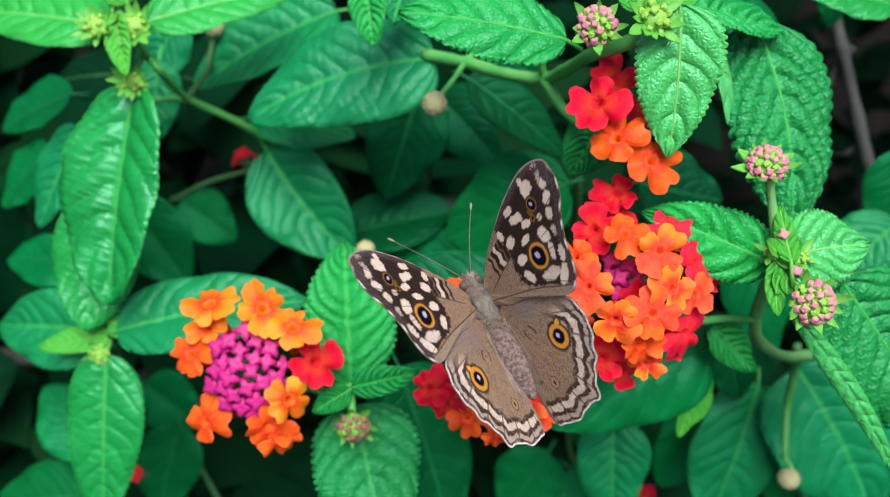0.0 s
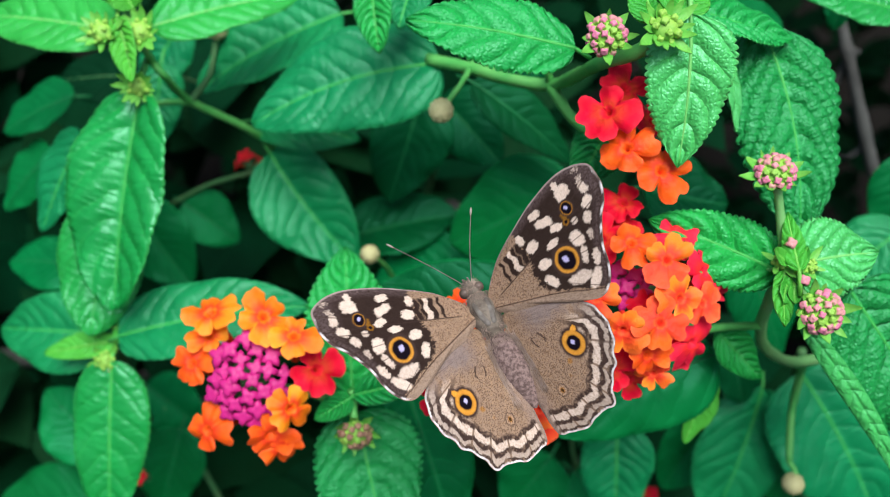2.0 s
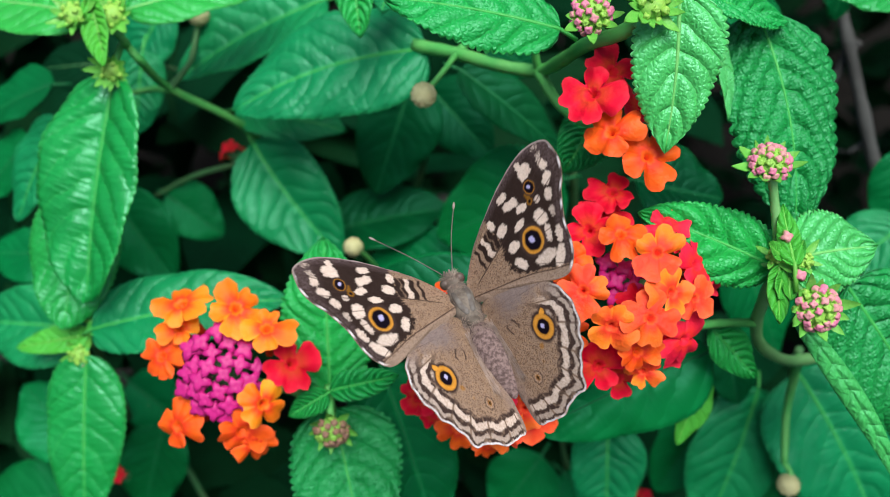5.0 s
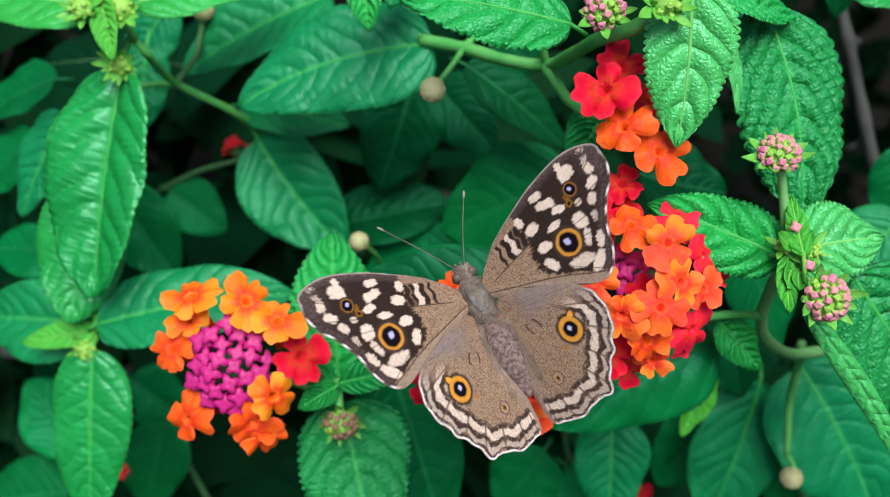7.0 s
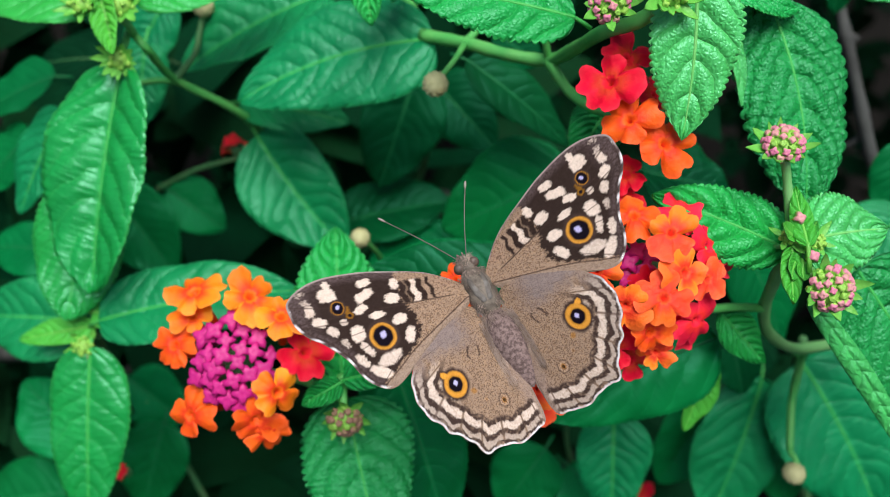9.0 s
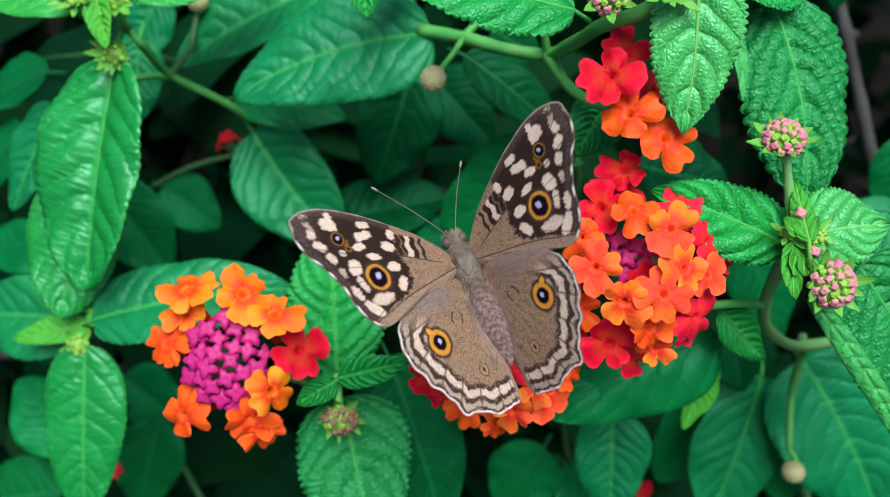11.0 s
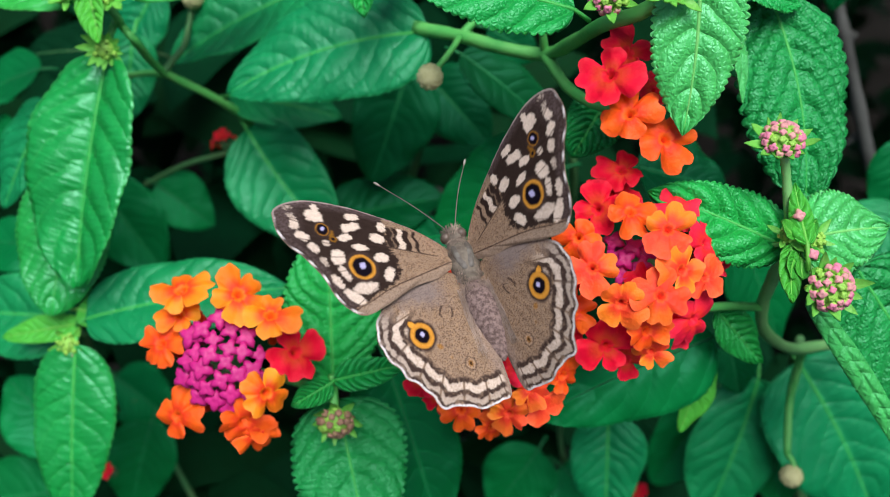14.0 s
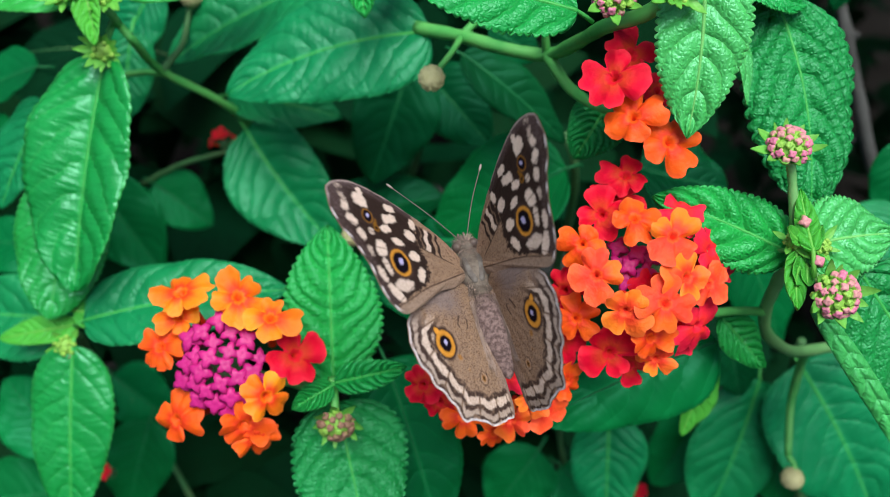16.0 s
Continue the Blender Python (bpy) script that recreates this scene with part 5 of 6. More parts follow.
        p = over(p, BLACK, blob(a + fine * 0.1, b, x, y, r * 0.26, r * 0.34, 0, 0.2) * k)
    # two dark hooks in the cell
    for x, y, s in ((5.0, 3.0, 1), (6.0, 3.2, -1)):
        arc = blob(a + fuzz * 0.15, b + fine * 0.1, x, y, 0.46, 0.90, 0.5, 0.14) - blob(a, b, x + 0.22 * s, y - 0.1, 0.40, 0.85, 0.5, 0.14)
        p = over(p, DARK * 2, np.clip(arc, 0, 1) * 0.85)
    plain_part = np.maximum(band(wave, -1, 3.6, 0.3) * rim * 0.85, blob(a, b, 9.9, 0.45, 2.1, 2.2))
    return p, np.clip(1 - sheen * 0.7 - plain_part - inner * 0.5, 0, 1)


def inner_hair(side, seed):
    """Long pale hairs along the hindwing's inner margin."""
    rnd = random.Random(seed)
    V, F = [], []
    for _ in range(420):
        b = rnd.uniform(-2.5, 6.0)
        a = 1.75 + (6.0 - b) * 0.05 + rnd.uniform(-0.25, 1.1)
        foot = Vector(((a - HINGE[0]) * side, b, 0.42))
        d = Vector((side * rnd.uniform(-0.12, 0.22), -1.0, rnd.uniform(-0.02, 0.05))).normalized()
        tip = foot + d * rnd.uniform(0.9, 2.0)
        w = d.cross(Vector((0, 0, 1))).normalized() * 0.028
        h = Vector((0, 0, 0.04))
        k = len(V)
        V += [mm(foot + w), mm(foot - w), mm(foot + h), mm(tip)]
        F += [(k, k + 1, k + 3), (k + 1, k + 2, k + 3), (k + 2, k, k + 3)]
    return mesh_of("inner_hair", V, F, FUR)


def wing_mesh(name, outline, root, side, painter, lift, scallop, rim):
    """A painted wing sheet with a plain underside; outline in millimetres from the body's middle."""
    rx, ry = root
    line = spline([Vector((x, y, 0)) for x, y in outline], 20)
    na, nr = len(line), 140
    run = [0.0]
    for p, q in zip(line, line[1:]):
        run.append(run[-1] + (q - p).length)
    L = np.array([(p.x, p.y) for p in line])
    f = (np.arange(nr + 1) / nr) ** 0.85
    ray = np.array(run) / run[-1]
    wave = 1 - scallop * 0.5 * (1 + np.cos(ray * 20 * 2 * math.pi)) * np.clip((L[:, 0] - 1.5) / 2, 0, 1) * np.clip((7 - L[:, 1]) / 2, 0, 1)
    A = rx + np.outer(f, (L[:, 0] - rx) * wave)
    B = ry + np.outer(f, (L[:, 1] - ry) * wave)
    a, b = A.ravel(), B.ravel()
    # distance of each place to the outer margin, which runs between two points of the outline
    margin = np.stack([A[-1], B[-1]], 1)[rim[0] * 20:rim[1] * 20 + 1]
    places = np.stack([a, b], 1)
    edge = np.concatenate([np.sqrt(((q[:, None, :] - margin[None]) ** 2).sum(2)).min(1) for q in np.array_split(places, 60)])
    rays = np.tile(ray, nr + 1)
    out = np.repeat(f, na)
    col, rough = painter(a, b, edge, rays, out)
    camber = 0.35 * np.sin(np.clip(out, 0, 1) * math.pi) + 0.025 * np.cos(rays * 20 * 2 * math.pi) * out
    z = lift + camber - 0.02 * out
    V = np.stack([(a - HINGE[0]) * side, b, z], 1) * 0.001
    F = []
    for i in range(nr):
        for j in range(na - 1):
            q = i * na + j
            k = (q, q + na, q + na + 1, q + 1)
            F.append(k if side < 0 else k[::-1])
    top = len(V)
    under = V.copy()
    under[:, 2] -= 0.00012
    low = [(i, j) for i in range(0, nr, 7) for j in range(0, na - 1, 4)]
    VV = np.concatenate([V, under])
    for i, j in low:
        i2, j2 = min(i + 7, nr), min(j + 4, na - 1)
        k = (top + i * na + j, top + i * na + j2, top + i2 * na + j2, top + i2 * na + j)
        F.append(k if side < 0 else k[::-1])
    me = mesh_of(name, VV.tolist(), F, WING)
    me.materials.append(UNDERWING)
    idx = np.zeros(len(F), dtype=np.int32)
    idx[-len(low):] = 1
    me.polygons.foreach_set("material_index", idx)
    at = me.color_attributes.new("paint", "FLOAT_COLOR", "POINT")
    full = np.ones((len(VV), 4), dtype=np.float32)
    full[:top, :3] = np.clip(col, 0, 1)
    full[top:, :3] = 0.2
    at.data.foreach_set("color", full.ravel())
    at = me.attributes.new("speck", "FLOAT", "POINT")
    at.data.foreach_set("value", np.concatenate([rough, np.zeros(len(VV) - top)]).astype(np.float32))
    return me


def lathe_mesh(name, profile, material, flat=1.0, rings=0.0, n=14):
    """A body part along y: rows of (y, radius, z) in millimetres."""
    line = spline([Vector(p) for p in profile], 5)
    V, F = [], []
    for i, p in enumerate(line):
        r = max(p.y, 0.02) * (1 + rings * math.sin(i * 1.7))
        for j in range(n):
            t = 2 * math.pi * j / n
            V.append(Vector((r * math.cos(t), p.x, p.z + r * flat * math.sin(t))) * 0.001)
    for i in range(len(line) - 1):
        for j in range(n):
            q = (j + 1) % n
            F.append((i * n + j, (i + 1) * n + j, (i + 1) * n + q, i * n + q))
    F.append(tuple(range(n)))
    F.append(tuple(range((len(line) - 1) * n, len(line) * n))[::-1])
    return mesh_of(name, V, F, material)


def fur_mesh(count, seed):
    """Short hairs on the thorax, the head and the wing roots."""
    rnd = random.Random(seed)
    V, F = [], []
    for _ in range(count):
        y = rnd.uniform(4.5, 14.6)
        t = rnd.uniform(-0.15, math.pi + 0.15)
        if 6.8 < y < 11.6 and abs(t - 1.57) < 0.4:
            continue
        r = 1.75 if y < 12.5 else 1.05
        base = Vector((math.cos(t) * r, y, 0.6 + math.sin(t) * r * 0.8))
        d = Vector((math.cos(t) * 0.7, rnd.uniform(-1.3, -0.3) if y < 13 else rnd.uniform(-0.2, 0.9), math.sin(t) * 0.6)).normalized()
        tip = base + d * rnd.uniform(0.35, 0.8)
        side = d.cross(Vector((0.3, 0.4, 0.86))).normalized() * 0.026
        up = d.cross(side).normalized() * 0.026
        n = len(V)
        V += [mm(base + side), mm(base - side), mm(base + up), mm(tip)]
        F += [(n, n + 1, n + 3), (n + 1, n + 2, n + 3), (n + 2, n, n + 3)]
    return mesh_of("fur", V, F, FUR)


def butterfly():
    b = tagged(new("butterfly"), "brown butterfly with cream spots and orange eyespots on florets", "butterfly")
    part("thorax", lathe_mesh("thorax", [(6.4, 1.1, 0.4), (7.4, 1.7, 0.6), (9.6, 2.0, 0.8), (11.6, 1.75, 0.7), (12.7, 1.1, 0.5)], THORAX, 0.85, 0.02), b, "grey-green furry thorax")
    part("abdomen", lathe_mesh("abdomen", [(6.9, 0.9, 0.4), (5.4, 1.75, 0.5), (3.0, 2.15, 0.5), (0.4, 2.0, 0.4), (-2.0, 1.4, 0.2), (-3.8, 0.6, 0.1), (-4.3, 0.1, 0.1)][::-1], FLESH, 0.9, 0.045), b, "dusty mauve-brown abdomen")
    head = part("head", lathe_mesh("head", [(12.3, 0.9, 0.5), (13.2, 1.25, 0.5), (14.2, 1.05, 0.4), (14.8, 0.5, 0.3), (15.1, 0.1, 0.3)], THORAX, 0.9, 0.03), b)
    for s in (-1, 1):
        part("eye", core_mesh("eye", 0.00075, 0.0009, EYE, 0.0), head, "pale brown eye", Matrix.Translation((0.00105 * s, 0.0135, 0.0007)))
        part("palp", tube_mesh("palp", [mm((0.35 * s, 14.3, 0.2)), mm((0.4 * s, 14.9, 0.3)), mm((0.35 * s, 15.4, 0.5))], 0.00022, 0.0001, FLESH, 3, 6), head)
        tip = (-6.9, 24.0, 1.2) if s < 0 else (5.2, 23.2, 1.2)
        ant = part("antenna", tube_mesh("antenna", [mm((0.5 * s, 14.4, 0.9)), mm((tip[0] * 0.5, 18.8, 1.6)), mm(tip)], 0.00008, 0.00007, HORN, 6, 6), b, "thin grey antenna")
        d = (mm(tip) - mm((tip[0] * 0.5, 18.8, 1.6))).normalized()
        part("club", core_mesh("club", 0.00017, 0.0006, CLUB, 0.0), ant, "pale club", facing(mm(tip), d))
        part("thorax_plate", core_mesh("thorax_plate", 0.00062, 0.0019, PLATE, 0.10), b, "blue-grey plate", Matrix.Translation((0.00066 * s, 0.0098, 0.00205)) @ pose(0, 0, 0, 86, 0, -9 * s) @ Matrix.Diagonal((1, 0.62, 1, 1)))
        for y0, x1, y1, z1 in ((10.8, 4.5, 14.0, -5.5), (8.6, 5.0, 7.5, -6.0)):
            leg = [mm((1.2 * s, y0, -0.4)), mm((x1 * 0.7 * s, (y0 + y1) / 2, -1.6)), mm((x1 * s, y1, z1))]
            part("leg", tube_mesh("leg", leg, 0.00022, 0.0001, FLESH, 3, 6), b)
    part("proboscis", tube_mesh("proboscis", [mm((0, 14.8, 0.1)), mm((0, 15.6, -1.6)), mm((0, 15.0, -5.0))], 0.00014, 0.0001, EYE, 5, 6), b)
    part("fur", fur_mesh(2600, 6), b, "short grey hairs")["kind"] = "stuff"
    wings = {}
    for s, nm in ((1, "a"), (-1, "b")):
        wings[s, "fore"] = part("forewing", wing_mesh("forewing", FORE, (1.6, 11.0), s, paint_fore, 0.35, 0.0, (1, 20)), b, "dark brown forewing with cream spots and two eyespots")
        wings[s, "hind"] = part("hindwing", wing_mesh("hindwing", HIND, (2.2, 6.8), s, paint_hind, 0.10, 0.012, (3, 21)), b, "grey-brown scalloped hindwing with an orange eyespot")
        part("inner_hair", inner_hair(s, 12 + s), wings[s, "hind"], "long pale hairs")["kind"] = "stuff"
    return b, wings


SHOOTS = {}
ground()
shrub()
dead_branch()
back_shoots()
SHOOTS["left_top"] = left_shoot()
SHOOTS["low_left"] = low_left_shoot()
SHOOTS["left"] = left_flower()
SHOOTS["top"] = top_shoot()
SHOOTS["flower"] = right_flower()
SHOOTS["right"] = right_shoot()
BUTTERFLY, WINGS = butterfly()


# ---- what moves ----
BODY = [
    (0.0, 0.00967, -0.03804, 0.57314, 19.66, -10.11, 25.41),
    (0.5, 0.00892, -0.03770, 0.57371, 17.54, -10.41, 25.28),
    (1.0, 0.00904, -0.03825, 0.57349, 20.72, -10.16, 25.59),
    (1.5, 0.00918, -0.03793, 0.57349, 22.12, -9.11, 25.82),
    (2.0, 0.00886, -0.03786, 0.57348, 22.57, -9.48, 26.48),
    (2.5, 0.00880, -0.03754, 0.57322, 22.37, -8.68, 26.09),
    (3.0, 0.00925, -0.03760, 0.57250, 22.03, -8.57, 26.29),
    (3.5, 0.00917, -0.03650, 0.57217, 15.63, -9.42, 26.29),
    (4.0, 0.00906, -0.03606, 0.57172, 12.81, -8.96, 25.04),
    (6.5, 0.00913, -0.03706, 0.57254, 20.13, -9.39, 26.94),
    (7.0, 0.00908, -0.03739, 0.57223, 23.30, -8.32, 27.21),
    (7.5, 0.00942, -0.03714, 0.57210, 23.68, -8.27, 27.29),
    (8.0, 0.00964, -0.03719, 0.57197, 23.72, -8.42, 27.56),
    (8.5, 0.00921, -0.03719, 0.57207, 24.07, -8.94, 27.40),
    (9.0, 0.00872, -0.03712, 0.57227, 23.28, -9.19, 27.04),
    (11.5, 0.00624, -0.03549, 0.57471, 17.68, -2.43, 21.51),
    (12.0, 0.00645, -0.03566, 0.57479, 19.05, -1.81, 19.90),
    (12.5, 0.00665, -0.03536, 0.57507, 17.58, -0.81, 19.32),
    (13.0, 0.00631, -0.03534, 0.57537, 14.81, -2.14, 19.24),
    (13.5, 0.00599, -0.03530, 0.57558, 13.14, -3.49, 19.23),
    (14.0, 0.00612, -0.03540, 0.57567, 12.40, -5.06, 19.13),
    (14.5, 0.00630, -0.03666, 0.57488, 18.10, -5.96, 18.63),
    (15.0, 0.00631, -0.03599, 0.57516, 16.52, -6.08, 17.46),
    (15.5, 0.00646, -0.03559, 0.57532, 15.98, -5.74, 16.43),
    (16.0, 0.00658, -0.03617, 0.57474, 17.80, -4.56, 16.46),
]
# seconds, then the lift of the two forewings and of the two hindwings, in degrees
BEAT = [
    (0.0, 62.7, 56.1, 58.8, 54.5),
    (0.5, 58.9, 50.1, 56.6, 49.5),
    (1.0, 52.7, 44.7, 51.8, 42.8),
    (1.5, 48.2, 39.9, 47.9, 38.7),
    (2.0, 45.0, 34.5, 44.5, 33.0),
    (2.5, 44.7, 32.8, 43.6, 32.6),
    (3.0, 45.6, 34.5, 46.7, 34.7),
    (3.5, 49.6, 38.3, 51.2, 38.7),
    (4.0, 51.6, 43.0, 53.2, 43.9),
    (6.5, 45.8, 38.8, 49.9, 40.7),
    (7.0, 40.8, 32.4, 44.2, 34.2),
    (7.5, 35.4, 28.2, 40.6, 29.9),
    (8.0, 32.0, 25.2, 37.9, 26.9),
    (8.5, 28.6, 22.3, 34.7, 25.0),
    (9.0, 28.6, 20.8, 35.9, 22.9),
    (11.5, 61.4, 38.2, 64.0, 36.5),
    (12.0, 51.3, 28.0, 52.4, 26.0),
    (12.5, 42.1, 16.5, 42.6, 14.0),
    (13.0, 41.7, 9.4, 42.0, 5.7),
    (13.5, 49.0, 16.5, 48.7, 12.6),
    (14.0, 57.7, 31.7, 56.8, 26.7),
    (14.5, 65.9, 45.1, 66.5, 39.6),
    (15.0, 72.8, 54.5, 74.2, 49.4),
    (15.5, 74.9, 57.4, 76.4, 53.0),
    (16.0, 72.4, 51.8, 73.2, 46.5),
]

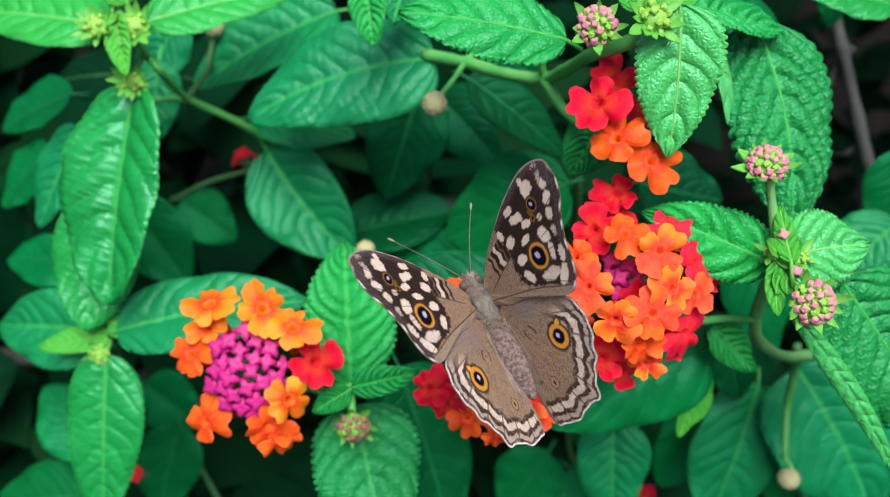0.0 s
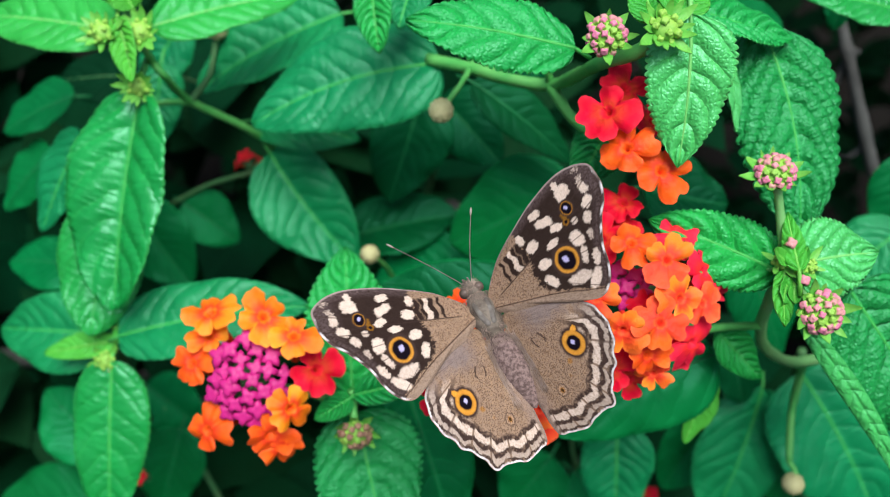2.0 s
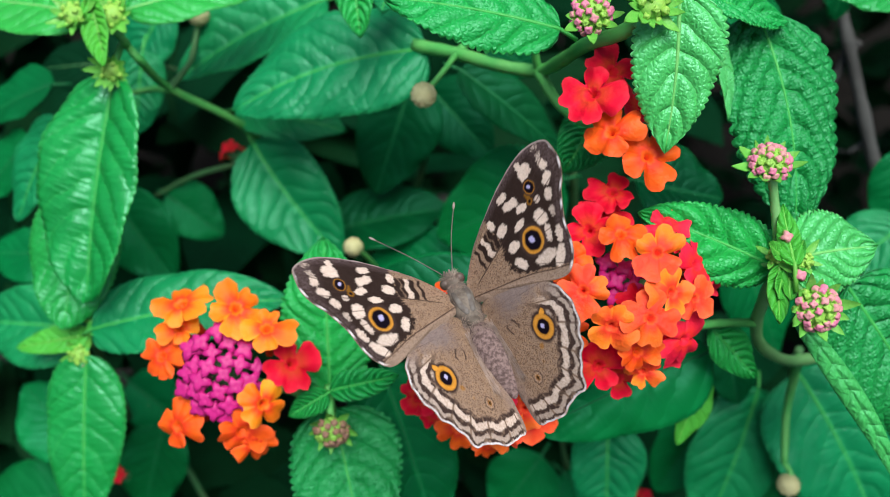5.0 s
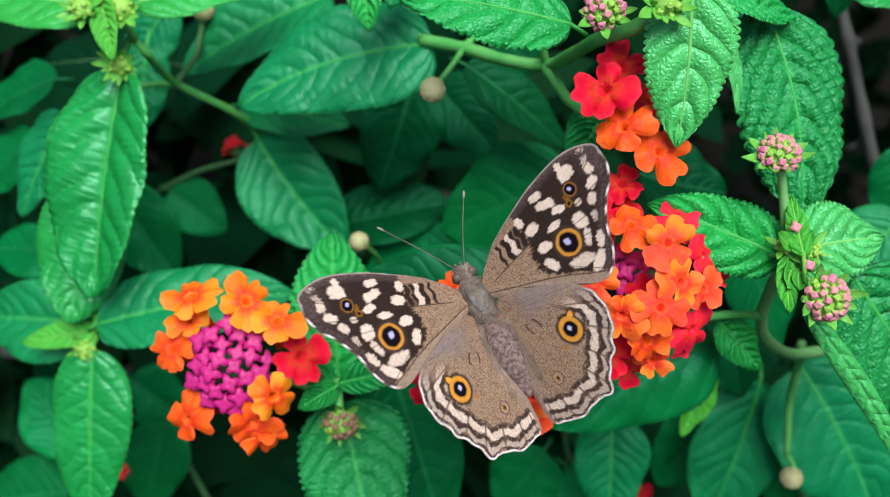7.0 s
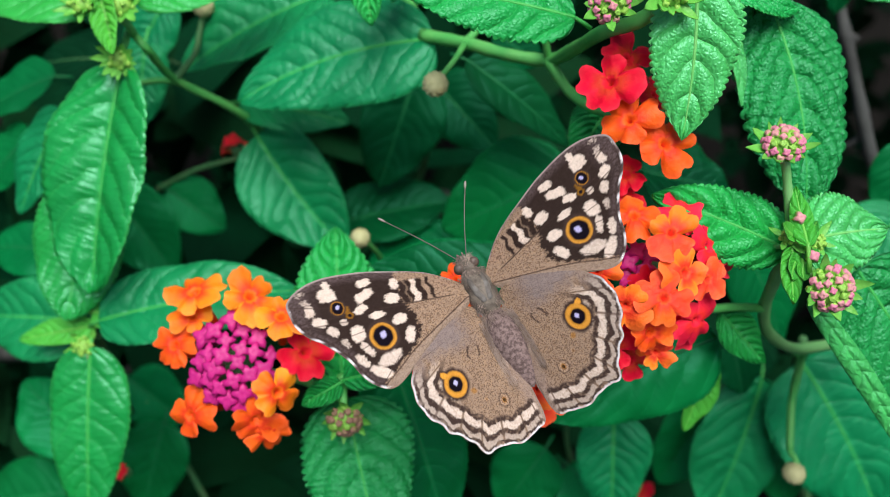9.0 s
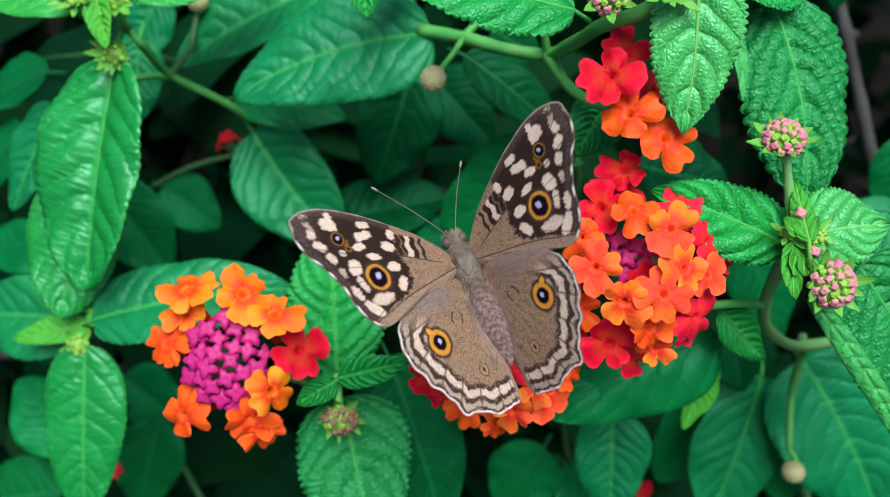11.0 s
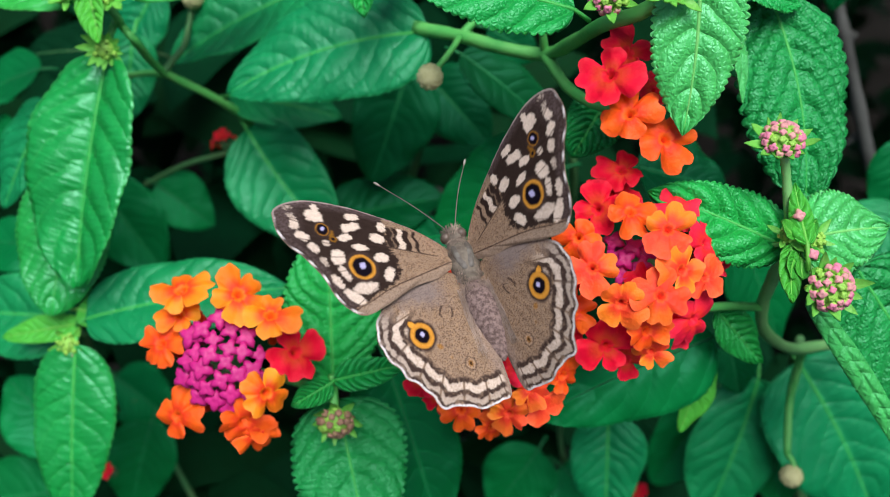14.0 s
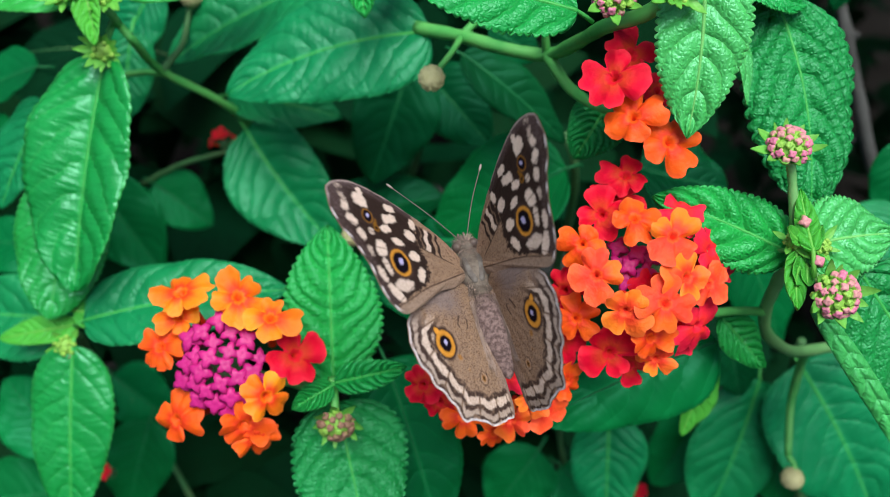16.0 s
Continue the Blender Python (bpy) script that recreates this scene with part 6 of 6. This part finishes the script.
# how the shoots stir in the air: seconds, millimetres and degrees about each foot
SWAY = {
    "top": [
        (0.0, -0.066, 0.096, -0.080, -0.045, -0.290, 0.076),
        (0.5, 0.231, -0.139, -0.008, 0.489, -0.137, 0.265),
        (1.0, 0.124, 0.002, -0.005, 0.157, 0.020, -0.052),
        (1.5, -0.140, 0.060, -0.120, -0.283, -0.117, 0.121),
        (2.0, -0.003, -0.017, -0.107, 0.001, 0.050, 0.310),
        (2.5, 0.116, 0.020, -0.062, -0.029, 0.080, 0.302),
        (3.0, 0.011, 0.006, -0.180, -0.374, -0.070, -0.416),
        (3.5, -0.196, 0.111, -0.118, -0.392, -0.339, -0.069),
        (4.0, -0.082, 0.094, -0.192, -0.584, -0.440, -0.131),
        (6.5, 0.033, 0.099, -0.060, -0.032, -0.242, -0.061),
        (7.0, -0.013, 0.055, -0.083, 0.088, -0.077, 0.071),
        (7.5, -0.119, 0.037, -0.031, 0.019, -0.177, 0.035),
        (8.0, -0.171, 0.041, -0.041, -0.165, -0.117, -0.152),
        (8.5, -0.116, 0.041, -0.018, 0.113, -0.027, 0.122),
        (9.0, 0.001, -0.037, 0.007, 0.270, 0.085, 0.144),
        (11.5, 0.134, -0.056, 0.074, 0.127, 0.111, 0.006),
        (12.0, 0.103, -0.154, 0.079, 0.341, 0.104, -0.116),
        (12.5, -0.078, -0.084, 0.110, -0.083, -0.019, -0.198),
        (13.0, 0.037, 0.163, 0.043, -0.163, -0.022, 0.130),
        (13.5, 0.130, 0.054, 0.113, -0.062, 0.274, 0.143),
        (14.0, 0.119, -0.108, 0.138, 0.010, 0.391, -0.201),
        (14.5, 0.094, -0.198, 0.118, 0.024, 0.264, -0.308),
        (15.0, -0.080, -0.086, 0.135, 0.079, 0.049, 0.009),
        (15.5, -0.156, -0.092, 0.085, 0.227, 0.264, 0.074),
        (16.0, 0.072, 0.023, 0.045, -0.052, 0.314, 0.010),
    ],
    "flower": [
        (0.0, 0.003, -0.117, -0.001, 0.212, -0.046, -0.260),
        (0.5, -0.121, 0.085, -0.012, -0.145, -0.246, -0.163),
        (1.0, -0.095, 0.002, -0.010, -0.025, -0.206, -0.136),
        (1.5, -0.002, -0.064, 0.005, 0.127, 0.012, -0.040),
        (2.0, -0.016, -0.040, -0.004, -0.007, -0.011, 0.237),
        (2.5, -0.101, -0.008, 0.007, 0.026, -0.076, 0.183),
        (3.0, 0.018, -0.061, -0.004, 0.084, -0.019, -0.097),
        (3.5, 0.157, -0.036, 0.008, -0.006, 0.319, 0.397),
        (4.0, 0.221, -0.080, 0.002, -0.009, 0.388, 0.555),
        (6.5, 0.138, -0.065, -0.002, 0.044, 0.183, 0.060),
        (7.0, 0.122, -0.049, -0.000, 0.040, 0.172, 0.034),
        (7.5, 0.121, -0.019, 0.007, 0.000, 0.243, 0.259),
        (8.0, 0.191, -0.088, -0.000, 0.070, 0.278, 0.105),
        (8.5, 0.077, -0.024, 0.011, 0.096, 0.159, -0.002),
        (9.0, -0.031, 0.033, -0.007, -0.069, -0.085, -0.100),
        (11.5, -0.046, 0.051, -0.002, -0.047, -0.091, -0.153),
        (12.0, -0.019, 0.119, 0.000, -0.211, 0.022, 0.228),
        (12.5, -0.002, 0.025, -0.001, -0.024, -0.019, -0.092),
        (13.0, 0.003, 0.000, -0.005, -0.029, -0.022, -0.015),
        (13.5, -0.140, 0.011, -0.001, 0.038, -0.230, -0.169),
        (14.0, -0.140, 0.102, -0.010, -0.176, -0.243, -0.059),
        (14.5, -0.066, 0.154, -0.002, -0.232, -0.078, 0.053),
        (15.0, -0.011, 0.061, -0.000, -0.114, 0.012, 0.139),
        (15.5, 0.021, 0.062, 0.017, -0.002, 0.129, 0.124),
        (16.0, -0.121, 0.017, 0.002, 0.006, -0.162, 0.023),
    ],
    "right": [
        (0.0, 0.044, -0.094, -0.062, -0.081, -0.141, -0.119),
        (0.5, -0.147, 0.176, 0.009, -0.088, -0.497, -0.325),
        (1.0, -0.080, 0.062, 0.038, 0.034, -0.428, -0.400),
        (1.5, 0.036, -0.077, 0.027, -0.165, 0.014, -0.067),
        (2.0, -0.032, 0.033, 0.117, -0.114, -0.201, -0.139),
        (2.5, -0.084, 0.058, 0.085, -0.108, -0.568, -0.407),
        (3.0, 0.002, 0.001, -0.043, -0.208, -0.012, 0.033),
        (3.5, 0.080, -0.081, -0.122, -0.238, 0.203, 0.211),
        (4.0, 0.172, -0.186, -0.247, 0.067, 0.264, 0.375),
        (6.5, 0.110, -0.026, -0.055, 0.259, 0.459, 0.116),
        (7.0, 0.073, -0.021, 0.031, 0.073, 0.311, 0.220),
        (7.5, 0.120, -0.103, 0.015, 0.043, 0.292, 0.237),
        (8.0, 0.187, -0.178, -0.081, 0.185, 0.413, 0.341),
        (8.5, 0.095, -0.030, -0.050, 0.104, 0.296, 0.311),
        (9.0, -0.001, 0.074, 0.028, 0.034, 0.084, 0.026),
        (11.5, -0.057, 0.102, 0.019, 0.013, 0.134, -0.010),
        (12.0, -0.029, 0.125, 0.019, -0.067, 0.167, 0.069),
        (12.5, -0.006, -0.006, 0.020, 0.044, 0.225, -0.009),
        (13.0, -0.039, -0.131, -0.107, 0.272, -0.194, -0.194),
        (13.5, -0.117, -0.006, -0.038, 0.375, -0.673, -0.449),
        (14.0, -0.129, 0.071, -0.028, -0.082, -0.341, -0.094),
        (14.5, -0.076, 0.127, 0.000, -0.226, 0.132, 0.119),
        (15.0, -0.035, 0.064, 0.095, -0.055, 0.158, 0.109),
        (15.5, 0.035, 0.008, 0.092, -0.124, 0.123, 0.117),
        (16.0, -0.077, -0.045, 0.059, 0.107, -0.356, -0.185),
    ],
    "left": [
        (0.0, 0.418, 0.088, -0.104, -0.221, 0.639, -0.249),
        (0.5, 0.052, -0.078, -0.009, 0.220, 0.019, 0.296),
        (1.0, 0.005, -0.040, -0.028, -0.061, 0.048, -0.068),
        (1.5, -0.015, -0.028, -0.119, 0.098, 0.877, -0.188),
        (2.0, -0.098, 0.025, -0.085, 0.267, 0.424, 0.030),
        (2.5, -0.177, -0.109, -0.107, 0.086, 0.558, -0.059),
        (3.0, -0.045, -0.134, -0.089, 0.216, 0.777, -0.197),
        (3.5, 0.051, -0.040, -0.112, 0.272, 0.380, -0.317),
        (4.0, -0.082, 0.081, -0.133, 0.197, 0.360, 0.023),
        (6.5, -0.342, 0.135, -0.080, 0.310, -0.094, 0.221),
        (7.0, -0.349, 0.091, -0.092, -0.173, 0.381, 0.115),
        (7.5, -0.050, 0.192, -0.060, -0.153, 0.229, -0.101),
        (8.0, 0.029, 0.267, -0.035, -0.385, 0.029, 0.003),
        (8.5, -0.018, 0.078, -0.039, -0.073, -0.060, 0.137),
        (9.0, -0.092, 0.063, -0.005, 0.097, 0.192, -0.131),
        (11.5, -0.185, -0.079, 0.073, 0.046, -0.323, 0.136),
        (12.0, -0.081, 0.042, 0.100, 0.040, -0.302, -0.156),
        (12.5, 0.156, -0.038, 0.079, -0.338, -0.294, -0.055),
        (13.0, 0.126, -0.060, 0.070, -0.116, -0.376, 0.197),
        (13.5, 0.095, -0.103, 0.115, -0.173, -0.309, 0.003),
        (14.0, 0.108, -0.125, 0.111, 0.067, -0.327, -0.040),
        (14.5, 0.109, -0.218, 0.124, -0.083, -0.698, 0.108),
        (15.0, 0.128, -0.065, 0.104, 0.073, -0.316, -0.050),
        (15.5, 0.112, 0.164, 0.090, -0.516, -0.493, -0.011),
        (16.0, 0.098, 0.028, 0.066, -0.061, -0.362, 0.018),
    ],
    "left_top": [
        (0.0, -0.093, 0.035, 0.003, 0.020, -0.022, 0.022),
        (0.5, -0.178, 0.195, 0.027, -0.092, -0.036, 0.268),
        (1.0, 0.075, -0.148, 0.019, -0.201, 0.044, 0.052),
        (1.5, 0.095, 0.004, 0.001, 0.007, 0.012, 0.151),
        (2.0, 0.165, -0.068, -0.010, 0.033, 0.029, -0.001),
        (2.5, 0.184, -0.148, -0.002, 0.042, 0.023, 0.272),
        (3.0, 0.156, -0.015, -0.015, -0.153, -0.361, -0.375),
        (3.5, 0.093, 0.228, -0.045, -0.080, -0.397, -0.032),
        (4.0, -0.049, 0.111, -0.030, -0.144, -0.161, -0.024),
        (6.5, 0.158, -0.181, -0.017, -0.062, -0.226, 0.350),
        (7.0, 0.130, -0.106, -0.031, 0.095, -0.339, 0.031),
        (7.5, -0.012, -0.040, -0.010, -0.276, -0.122, 0.113),
        (8.0, 0.020, -0.041, -0.002, -0.018, -0.093, -0.080),
        (8.5, 0.040, 0.099, 0.015, 0.106, -0.112, -0.054),
        (9.0, -0.049, -0.074, 0.007, 0.141, 0.139, -0.114),
        (11.5, 0.052, -0.094, 0.023, 0.035, 0.204, 0.007),
        (12.0, -0.010, -0.070, 0.014, 0.110, -0.159, 0.010),
        (12.5, -0.087, 0.053, -0.010, 0.138, 0.143, -0.267),
        (13.0, -0.115, 0.013, 0.001, -0.128, -0.004, -0.068),
        (13.5, -0.087, 0.014, 0.017, -0.406, 0.167, 0.171),
        (14.0, -0.102, 0.157, 0.045, 0.237, 0.303, -0.194),
        (14.5, -0.030, -0.016, 0.032, 0.179, 0.164, 0.007),
        (15.0, 0.110, 0.188, -0.012, 0.117, 0.069, -0.070),
        (15.5, -0.140, -0.096, -0.014, -0.099, -0.058, 0.207),
        (16.0, -0.172, -0.077, -0.030, 0.152, -0.140, 0.012),
    ],
    "low_left": [
        (0.0, -0.179, 0.140, 0.005, -0.159, -0.106, -0.522),
        (0.5, -0.184, 0.112, 0.011, -0.038, 0.018, -0.144),
        (1.0, 0.019, -0.105, 0.004, -0.011, 0.028, -0.106),
        (1.5, 0.102, -0.054, -0.008, -0.070, -0.089, -0.222),
        (2.0, 0.149, -0.025, -0.012, -0.077, -0.103, -0.228),
        (2.5, 0.062, -0.098, -0.008, -0.067, -0.117, -0.197),
        (3.0, -0.153, 0.053, 0.005, -0.071, -0.067, -0.218),
        (3.5, -0.265, 0.382, 0.009, 0.019, 0.036, 0.159),
        (4.0, -0.117, 0.077, 0.003, -0.005, -0.029, 0.033),
        (6.5, 0.227, -0.160, -0.002, 0.111, 0.143, 0.274),
        (7.0, 0.194, -0.176, -0.008, 0.065, 0.027, 0.189),
        (7.5, 0.033, -0.078, -0.001, 0.057, 0.018, 0.196),
        (8.0, 0.035, -0.133, -0.000, -0.007, -0.009, -0.061),
        (8.5, 0.068, -0.163, -0.010, -0.074, -0.156, -0.211),
        (9.0, -0.077, 0.055, -0.001, 0.005, -0.049, 0.083),
        (11.5, 0.224, -0.115, -0.007, 0.087, 0.077, 0.254),
        (12.0, 0.010, 0.013, 0.001, 0.050, 0.053, 0.162),
        (12.5, -0.053, 0.010, -0.003, 0.020, -0.059, 0.144),
        (13.0, 0.038, -0.043, 0.001, -0.006, 0.020, -0.057),
        (13.5, -0.036, 0.014, 0.002, 0.007, 0.008, 0.024),
        (14.0, -0.053, -0.055, 0.002, -0.001, -0.016, -0.006),
        (14.5, -0.017, 0.206, 0.004, 0.008, 0.075, 0.027),
        (15.0, 0.038, 0.110, 0.003, 0.010, 0.086, -0.002),
        (15.5, -0.006, 0.068, 0.012, 0.053, 0.178, 0.073),
        (16.0, -0.139, 0.084, 0.005, 0.086, 0.045, 0.340),
    ],
}


def motions():
    for name, rows in SWAY.items():
        ob = SHOOTS[name]
        rest = ob.matrix_basis.copy()
        walk(ob, [(t, rest @ pose(x * 0.001, y * 0.001, z * 0.001, *turn)) for t, x, y, z, *turn in rows])
    walk(BUTTERFLY, [(t, pose(*p)) for t, *p in BODY])
    for (side, kind), wing in WINGS.items():
        k = (1 if side > 0 else 2) + (2 if kind == "hind" else 0)
        walk(wing, [(row[0], pose(side * HINGE[0] * 0.001, 0, HINGE[1] * 0.001, 0, -side * row[k], 0)) for row in BEAT])


motions()
